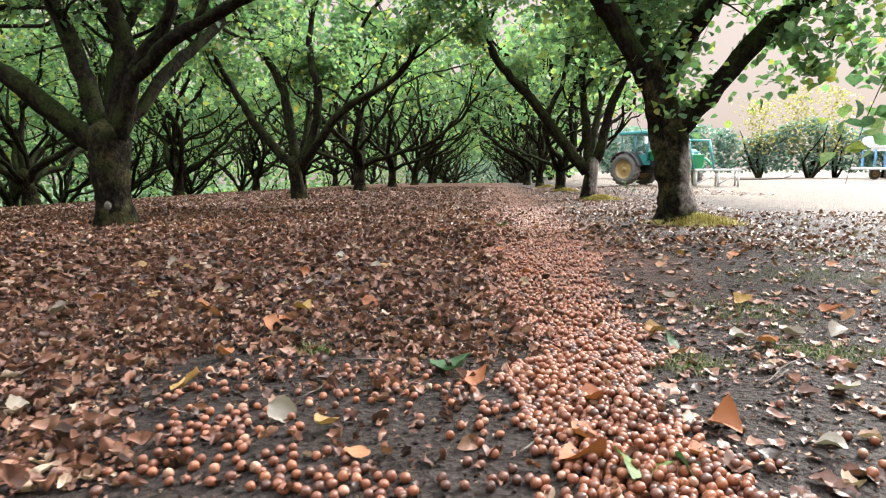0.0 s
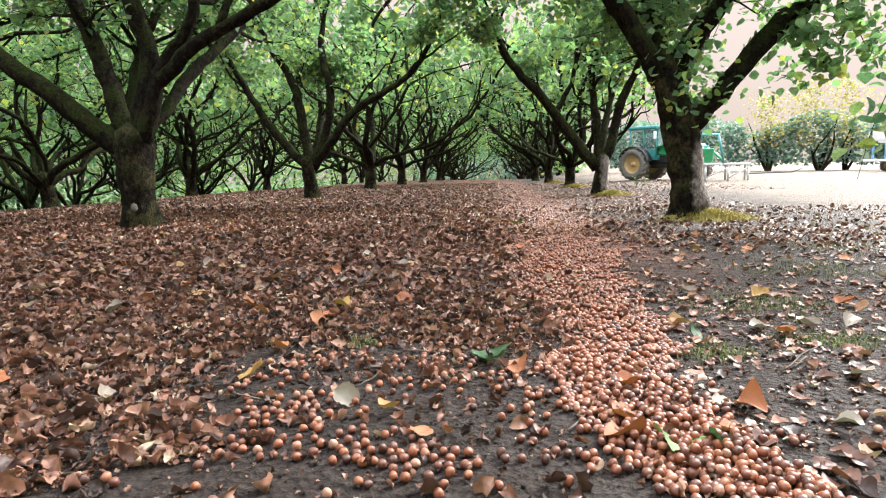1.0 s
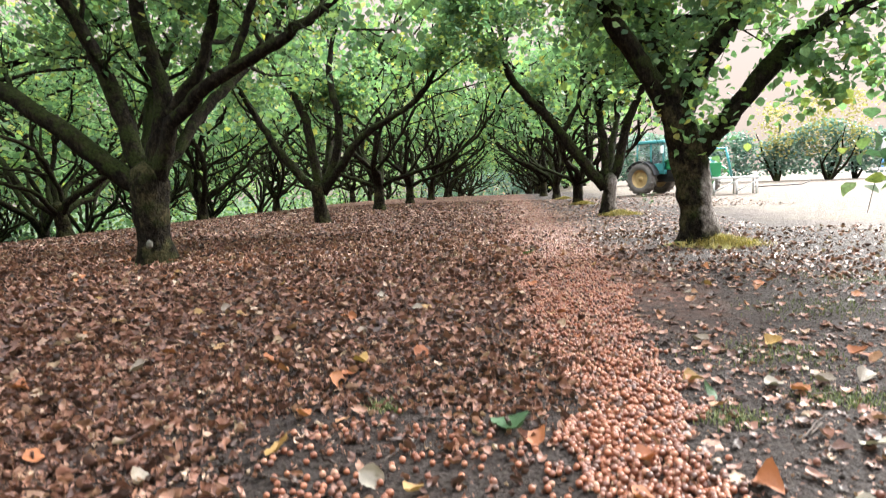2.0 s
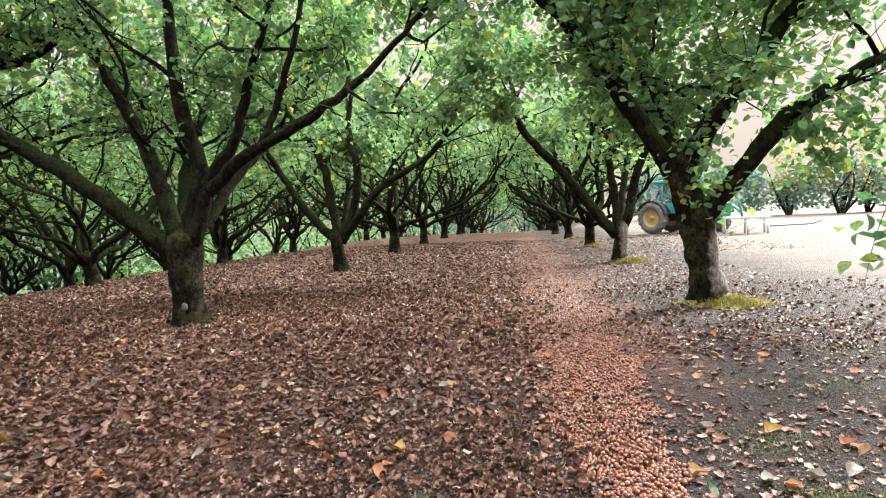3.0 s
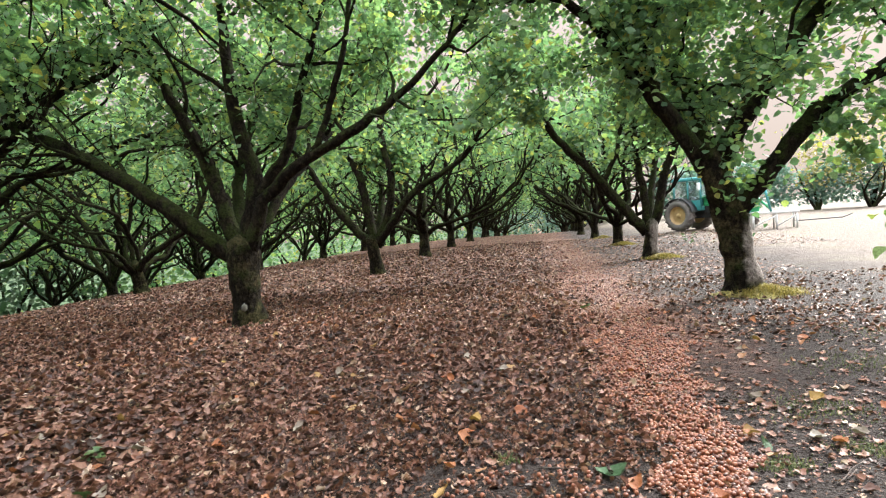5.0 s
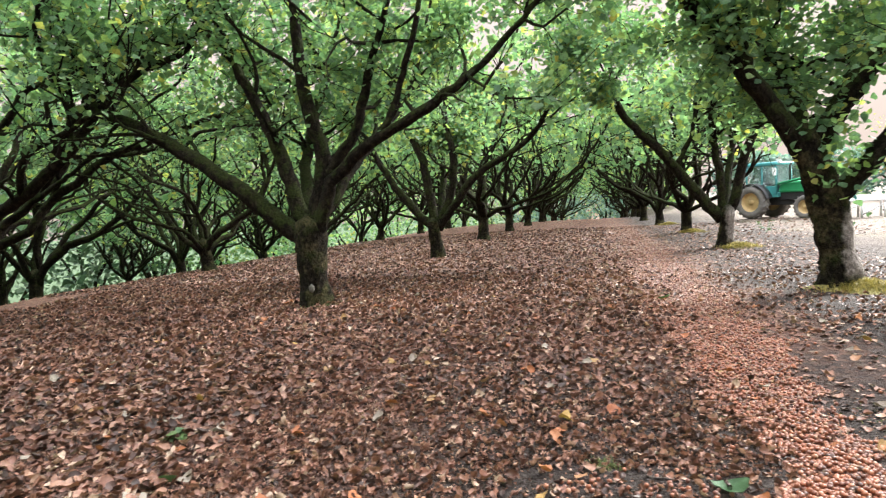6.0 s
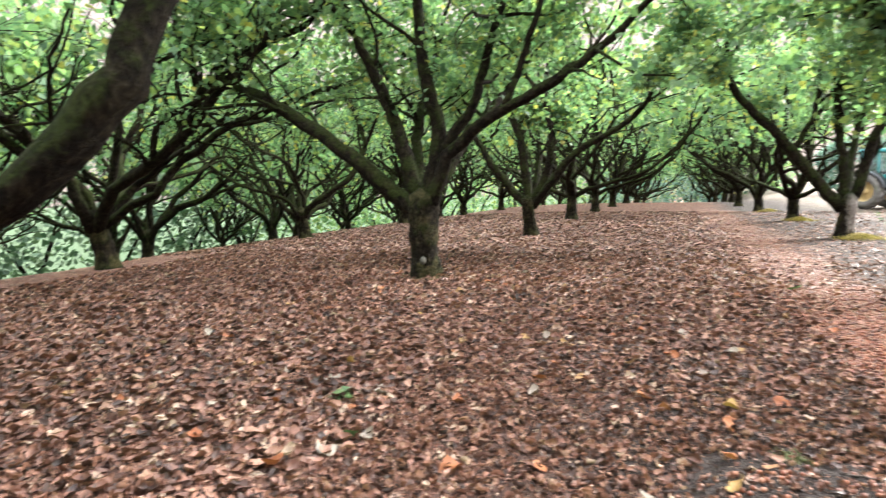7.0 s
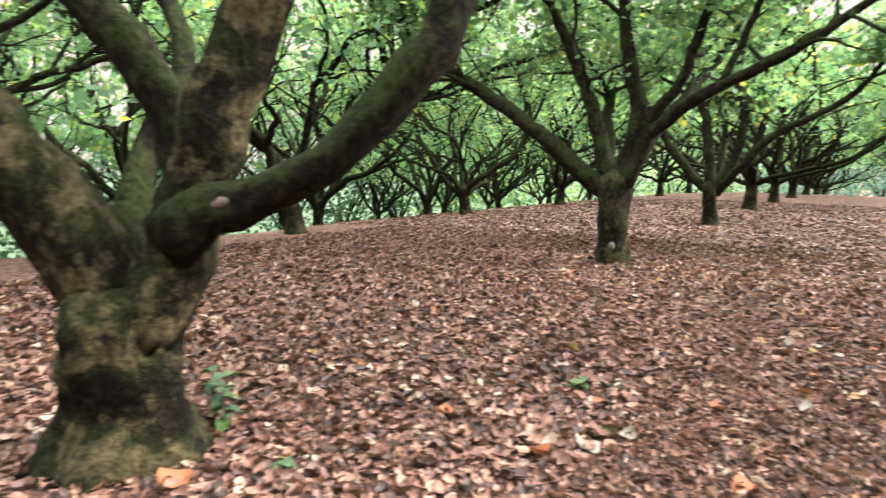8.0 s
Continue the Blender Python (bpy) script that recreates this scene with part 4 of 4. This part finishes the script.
for x, y in placed:
    ob = new("hazelnut", nut_one)
    r = rn.uniform(0.0098, 0.0122)
    ob.matrix_basis = pose(x, y, float(earth(x, y)) + r * 0.88, *rn.uniform(-180, 180, 3)) @ Matrix.Scale(r, 4)
    tagged(ob, "loose brown hazelnut in its shell on the soil", "hazelnut", "loose hazelnuts")

# ---- leaf litter ----
rl = np.random.default_rng(9)
CURLS = ((0.5, 0.2), (-0.6, 0.2), (0.4, -0.35), (0.9, 0.4), (-0.3, 0.45), (-0.8, -0.2), (0.15, 0.1), (1.6, 0.7))


def rolled(shape, radius, skew):
    """The same leaf, dried and rolled in about its midrib."""
    v, f = shape[0].copy(), shape[1]
    a = v[:, 0] / radius + skew * (v[:, 1] - 0.5)
    v[:, 2] += radius * (1 - np.cos(a))
    v[:, 0] = radius * np.sin(a)
    return v, f




def crumpled(shape, amount):
    """The same leaf with soft dents and folds."""
    v, f = shape[0].copy(), shape[1]
    p, q = rl.uniform(0, 6.28, 4), rl.uniform(4, 9, 4)
    v[:, 2] += amount * (np.sin(q[0] * v[:, 0] * 2 + p[0]) * np.sin(q[1] * v[:, 1] + p[1]) + 0.6 * np.sin(q[2] * 1.6 * v[:, 1] + q[3] * v[:, 0] + p[2]))
    v[:, 0] *= 1 + 0.18 * np.sin(q[1] * 1.3 * v[:, 1] + p[3])
    return v, f


DEAD_HI = [rolled(crumpled(leaf_shape(7, 4, c, f * 0.4, 0.12, rl), 0.09), rl.uniform(0.1, 0.4), rl.normal(0, 0.9)) for c, f in CURLS for q in range(4)]
DEAD_FLAT = [rolled(crumpled(leaf_shape(7, 4, c * 0.45, f * 0.3, 0.1, rl), 0.08), rl.uniform(0.3, 1.1), rl.normal(0, 0.4)) for c, f in CURLS for q in range(3)]
DEAD_GOOD = [rolled(crumpled(leaf_shape(4, 3, c, f * 0.5, 0.2, rl), 0.08), rl.uniform(0.2, 0.6), rl.normal(0, 0.5)) for c, f in CURLS for q in range(2)]
DEAD_MID = [rolled(leaf_shape(2, 2, c, f, 0.6, rl), rl.uniform(0.25, 0.7), rl.normal(0, 0.5)) for c, f in CURLS for q in range(2)]
DEAD_LO = [leaf_shape(2, 1, c, 0, 0.7, rl) for c, f in CURLS]


def cover(x, y):
    """Share of ground under leaves."""
    c, w = np.interp(y, NY, NC), np.interp(y, NY, NW)
    x = x + np.array([0.28 * noise.noise((a * 2.1, b * 2.1, 11)) + 0.16 * noise.noise((a * 6, b * 6, 13)) for a, b in zip(x, y)])
    on_row = np.where(y < 2.4, 0.18, np.where(y < 4, 0.26, np.where(y < 6, 0.3, 0.22)))
    off_row = np.where(x < 3.2, 0.36, 0.2)
    left = 1 / (1 + np.exp((x - c + w * 0.75) / 0.09))
    right = 1 / (1 + np.exp((c + w - x) / 0.09))
    d = left + (1 - left) * ((1 - right) * on_row + right * off_row)
    patch = ((x > -0.95) & (x < 0.25) & (y < 1.95))
    d = np.where(patch & (x < c - w * 0.5), np.where(y < 1.55, 0.13, 0.3), d)
    return d


def litter(x0, x1, y0, y1, per_m2, shapes, lo, hi, flat=0.3, side=0):
    n = int((x1 - x0) * (y1 - y0) * per_m2)
    x, y = rl.uniform(x0, x1, n), rl.uniform(y0, y1, n)
    thick = np.array([0.55 + 0.9 * noise.noise((a * 1.1, b * 1.1, 5)) + 0.5 * noise.noise((a * 3.3, b * 3.3, 7)) for a, b in zip(x, y)])
    k = rl.uniform(0, 1, n) < cover(x, y) * np.clip(0.75 + 0.5 * thick, 0.35, 1)
    if side:
        k &= (x - np.interp(y, NY, NC) - 0.1) * side > 0
    x, y = x[k], y[k]
    n = len(x)
    size = (lo + (hi - lo) * rl.uniform(0, 1, n) ** 1.6) * np.where(x > 0.5, 0.85, 1.0)
    p = np.stack([x, y, earth(x, y) + 0.004 + size * rl.uniform(0.02, 0.2, n) * np.where(x < 0.3, 1.0, 0.4)], 1)
    v, f = scatter(p, size, rl.uniform(0, 6.28, n), rl.normal(0, flat, n) * np.where(x < 0.3, 1.0, 0.45), rl.normal(0, flat, n) * np.where(x < 0.3, 1.0, 0.45), shapes, rl)
    ob = new("leaf_litter", mesh_quads("leaf_litter", v, f, [M_DEAD]))
    return tagged(ob, "thick litter of curled brown hazel leaves on soil", "dead leaves", kind="stuff")


litter(-2.6, 2.2, 0.7, 2.8, 1500, DEAD_HI, 0.018, 0.06, 0.5, side=-1)
litter(-0.2, 3.2, 0.7, 2.8, 1000, DEAD_FLAT, 0.016, 0.075, 0.26, side=1)
litter(0.3, 5.0, 2.8, 6.0, 420, DEAD_FLAT, 0.02, 0.08, 0.2, side=1)
litter(-2.6, 2.6, 0.75, 3.2, 2600, DEAD_MID, 0.006, 0.022, 0.5)
litter(-5.0, -2.6, -0.5, 3.2, 1100, DEAD_GOOD, 0.025, 0.08)
litter(-2.6, 1.0, -0.5, 0.7, 500, DEAD_MID, 0.03, 0.08)
litter(-3.6, 3.2, 2.8, 4.6, 1000, DEAD_GOOD, 0.02, 0.07, 0.45, side=-1)
litter(-10.0, 6.0, -7.0, -0.5, 210, DEAD_LO, 0.06, 0.1)
litter(-5.0, -1.0, -1.6, -0.5, 300, DEAD_MID, 0.04, 0.085)
litter(1.0, 6.0, -0.5, 0.7, 260, DEAD_LO, 0.06, 0.1)
litter(3.2, 6.0, 0.7, 3.2, 240, DEAD_MID, 0.04, 0.08)
litter(-9.0, -5.0, -0.5, 3.2, 550, DEAD_MID, 0.04, 0.085)
litter(-10.0, -5.0, 3.2, 4.6, 550, DEAD_MID, 0.035, 0.08, 0.45)
litter(-5.0, -3.6, 3.2, 4.6, 800, DEAD_MID, 0.03, 0.08, 0.45)
litter(-10.0, 6.0, 4.6, 9.0, 720, DEAD_MID, 0.025, 0.075, 0.45)
litter(-14.0, 4.0, 9.0, 15.0, 420, DEAD_LO, 0.04, 0.09, 0.45)
litter(-14.0, 7.0, 15.0, 26.0, 220, DEAD_LO, 0.05, 0.11, 0.4)

LEAF_ONE = {}
for key, mat in (("orange", M_ORANGE), ("pale", M_PALE), ("green", M_FRESH)):
    LEAF_ONE[key] = []
    for c, f in ((0.5, 0.2), (-0.5, 0.25), (0.2, -0.3), (0.9, 0.4)):
        sv, sf = rolled(crumpled(leaf_shape(10, 4, c * 0.7, f * 0.5, 0.08, rl), 0.04), rl.uniform(0.4, 1.0), rl.normal(0, 0.4))
        LEAF_ONE[key].append(mesh_quads("fallen_leaf", sv - [0, 0.5, 0], sf, [mat]))
WORDS = {"orange": "bright orange-brown fallen hazel leaf on the litter", "pale": "pale bleached fallen hazel leaf lying face up", "green": "fresh green fallen hazel leaf on the ground"}


def fallen(kind, x, y, size, up=0.02):
    ob = new("fallen_leaf", LEAF_ONE[kind][rl.integers(0, 4)])
    ob.matrix_basis = pose(x, y, float(earth(x, y)) + up, rl.normal(0, 16), rl.normal(0, 16), rl.uniform(0, 360)) @ Matrix.Scale(size, 4)
    tagged(ob, WORDS[kind], "leaf", "fallen leaves")


for kind, x, y, size in (("green", -.12, 1.76, .16), ("green", .29, 1.16, .13), ("green", .39, 1.17, .1), ("orange", -.05, 1.66, .085), ("orange", -.83, 2.48, .1), ("orange", -.87, 2.18, .1),
                         ("orange", 1.45, 2.58, .085), ("orange", .43, 1.23, .06), ("orange", -.88, 1.57, .09), ("orange", -.4, 1.32, .06), ("orange", -.3, 1.2, .06), ("orange", -.57, 2.64, .09),
                         ("pale", 1.3, 2.3, .09), ("pale", .9, 2.2, .08), ("pale", .95, 1.65, .09), ("orange", .55, 1.4, .1), ("pale", -.73, 3.56, .09), ("pale", -.83, 5.85, .13), ("green", .09, 6.37, .13),
                         ("pale", -2.64, 1.32, .11), ("pale", -3.2, 2.22, .09), ("orange", -2.77, 1.11, .12), ("orange", -2.02, 1.35, .11), ("orange", -3.79, .08, .13), ("orange", -3.33, 1.22, .1),
                         ("pale", -3.53, 2.26, .08), ("pale", -2.06, 3.6, .09), ("green", -2.6, 1.5, .09), ("orange", .2, 1.3, .09), ("orange", .18, 1.2, .1), ("green", .62, 2.1, .08)):
    fallen(kind, x, y, size)
for k in range(240):
    x, y = rl.uniform(-5, 2.2), rl.uniform(1.3, 7.5)
    fallen("orange" if rl.uniform() < 0.62 else "pale", x, y, rl.uniform(0.045, 0.09), 0.022)

# ---- crumbs of soil ----
nc = 5200
cx, cy = rl.uniform(-1.3, 2.4, nc), rl.uniform(0.7, 2.9, nc)
oct_v = np.array([(1, 0, 0), (-1, 0, 0), (0, 1, 0), (0, -1, 0), (0, 0, 0.8), (0, 0, -0.8)], float)
oct_f = np.array([(0, 2, 4), (2, 1, 4), (1, 3, 4), (3, 0, 4), (2, 0, 5), (1, 2, 5), (3, 1, 5), (0, 3, 5)])
cr = 0.0025 + 0.008 * rl.uniform(0, 1, nc) ** 3
cv = oct_v[None] * cr[:, None, None] * rl.uniform(0.6, 1.3, (nc, 6, 1))
cv = np.einsum("nij,nkj->nki", rotations(rl.uniform(0, 6.28, nc), rl.normal(0, 0.5, nc), rl.normal(0, 0.5, nc)), cv) + np.stack([cx, cy, earth(cx, cy) + cr * 0.35], 1)[:, None]
crumbs = new("soil_crumbs", mesh_quads("soil_crumbs", cv.reshape(-1, 3), (oct_f[None] + (np.arange(nc) * 6)[:, None, None]).reshape(-1, 3), [M_GROUND]))
tagged(crumbs, "small dark crumbs of damp soil on the ground", "soil", kind="stuff")

# ---- grass, moss, weeds, twigs ----
def blades(points, low, high, lean, rng):
    n = len(points)
    a, h = rng.uniform(0, 6.28, n), rng.uniform(low, high, n)
    d = np.stack([np.cos(a), np.sin(a), np.zeros(n)], 1)
    s = np.stack([-np.sin(a), np.cos(a), np.zeros(n)], 1) * 0.0022
    l = rng.uniform(0.2, lean, n)[:, None]
    mid = points + d * h[:, None] * l * 0.4 + np.stack([0 * h, 0 * h, h * 0.65], 1)
    tip = points + d * h[:, None] * l + np.stack([0 * h, 0 * h, h * (0.65 + 0.35 * (1 - l[:, 0]))], 1)
    v = np.stack([points - s, points + s, mid + s, mid - s, tip + s * 0.2, tip - s * 0.2], 1).reshape(-1, 3)
    o = (np.arange(n) * 6)[:, None, None]
    return v, (np.array([(0, 1, 2, 3), (3, 2, 4, 5)])[None] + o).reshape(-1, 4)


def grass_patch(x, y, rx, ry, n, mat, low, high, label, lean=0.9, mound=0.0):
    q = rl.normal(0, 0.5, (n, 2))
    px, py = x + q[:, 0] * rx, y + q[:, 1] * ry
    pz = earth(px, py) + mound * np.exp(-(q ** 2).sum(1) * 2)
    v, f = blades(np.stack([px, py, pz], 1), low, high, lean, rl)
    tagged(new("grass_patch", mesh_quads("grass_patch", v, f, [mat])), label, "grass", kind="stuff")


for x, y, rx, ry, n in ((-.63, 1.96, .08, .06, 260), (1.1, 2.65, .34, .3, 600), (.62, 1.9, .13, .1, 420), (1.12, 2.1, .22, .12, 500), (1.8, 3.6, .5, .3, 600), (2.6, 4.6, .7, .4, 700), (.02, 2.6, .06, .05, 90)):
    grass_patch(x, y, rx, ry, n, M_GRASS, 0.006, 0.028, "short sparse green grass growing from damp soil")
for x, y, k in ((2.12, 7.1, 1.0), (2.1, 13.3, 1.0), (2.1, 19.6, 1.0), (2.1, 26, 0.8)):
    grass_patch(x + 0.22, y - 0.22, 0.36 * k, 0.24 * k, 2600, M_MOSSGRASS, 0.03, 0.1, "mound of yellow-green moss and grass at a trunk", 1.0, 0.07)
grass_patch(-4.22, 6.24, .34, .3, 500, M_GRASS, 0.015, 0.05, "thin moss and grass round a trunk foot")

# a moss cushion round the foot of the edge tree
mv, mf = [], []
for i in range(9):
    t = i / 8
    for j in range(28):
        a = 2 * math.pi * j / 28
        r = 0.5 * t * (1 + 0.22 * math.sin(3 * a) + 0.12 * math.sin(7 * a + 1))
        x, y = 2.3 + r * math.cos(a) * 1.15, 6.98 + r * math.sin(a) * 0.75
        mv.append((x, y, float(earth(x, y)) + 0.17 * (1 - t) ** 1.3 + 0.035 * noise.noise((x * 8, y * 8, 2)) * (1 - t) - 0.012))
for i in range(8):
    for j in range(28):
        mf.append((i * 28 + j, i * 28 + (j + 1) % 28, (i + 1) * 28 + (j + 1) % 28, (i + 1) * 28 + j))
M_CUSHION, _nt, _b = material("moss_cushion")
_n = noise_tex(_nt, 45, 5)
_nt.links.new(ramp(_nt, _n, [(0.3, (0.05, 0.046, 0.014)), (0.55, (0.2, 0.175, 0.045)), (0.8, (0.33, 0.27, 0.1))]), _b.inputs["Base Color"])
_b.inputs["Roughness"].default_value = 0.95
bumped(_nt, _b, _n, 1.0, 0.03)
me = bpy.data.meshes.new("moss_cushion")
me.from_pydata(mv, [], mf)
me.materials.append(M_CUSHION)
me.shade_smooth()
tagged(new("moss_cushion", me), "low yellow-green moss cushion at a tree foot", "moss")


def weed(x, y, height, stems, leaf, label):
    w = thing("weed", label, "plant", m=pose(x, y, float(earth(x, y))))
    for k in range(stems):
        a, l = rl.uniform(0, 6.28), rl.uniform(0.1, 0.5)
        st = wiggle(rl, (0, 0, 0), (math.cos(a) * l, math.sin(a) * l, 1), height * rl.uniform(0.7, 1), 0.004, 0.002, 5, 0.02, 0.12)
        part("stem", tube(st, 5), M_TWIG, w)
        for j in range(1, 6):
            for side in (-1, 1):
                sv, sf = leaf_shape(5, 2, -0.4, 0.2, 0.2, rl)
                q = Euler((rl.normal(-0.3, 0.25), 0, rl.uniform(0, 6.28))).to_matrix()
                part("leaf", (np.array([tuple(q @ Vector((sv[i] * leaf).tolist()) + Vector(st[j, :3].tolist())) for i in range(len(sv))]), sf), M_FRESH, w)


weed(-4.05, 0.48, 0.32, 2, 0.075, "young hazel shoot with blue-green leaves beside a trunk")
weed(-2.93, 1.97, 0.06, 2, 0.07, "small green weed growing through dead leaves")
weed(-3.56, .4, 0.05, 2, 0.07, "small green weed growing through dead leaves")
weed(4.0, 17.5, 0.5, 2, 0.1, "thin pale green sapling at the field edge")

for k in range(45):
    x, y = rl.uniform(-3.5, 2.2), rl.uniform(0.95, 4.5)
    L, a = rl.uniform(0.06, 0.28), rl.uniform(0, 6.28)
    ln = wiggle(rl, (0, 0, 0), (math.cos(a), math.sin(a), 0.02), L, 0.0032, 0.0014, 5, 0.0, 0.14)
    ln[:, 2] *= 0.4
    ob = part("twig", tube(ln, 5), M_TWIG, None)
    ob.location = (x, y, float(earth(x, y)) + 0.014)
    tagged(ob, "thin broken grey twig lying on the litter", "twig", "fallen twigs")
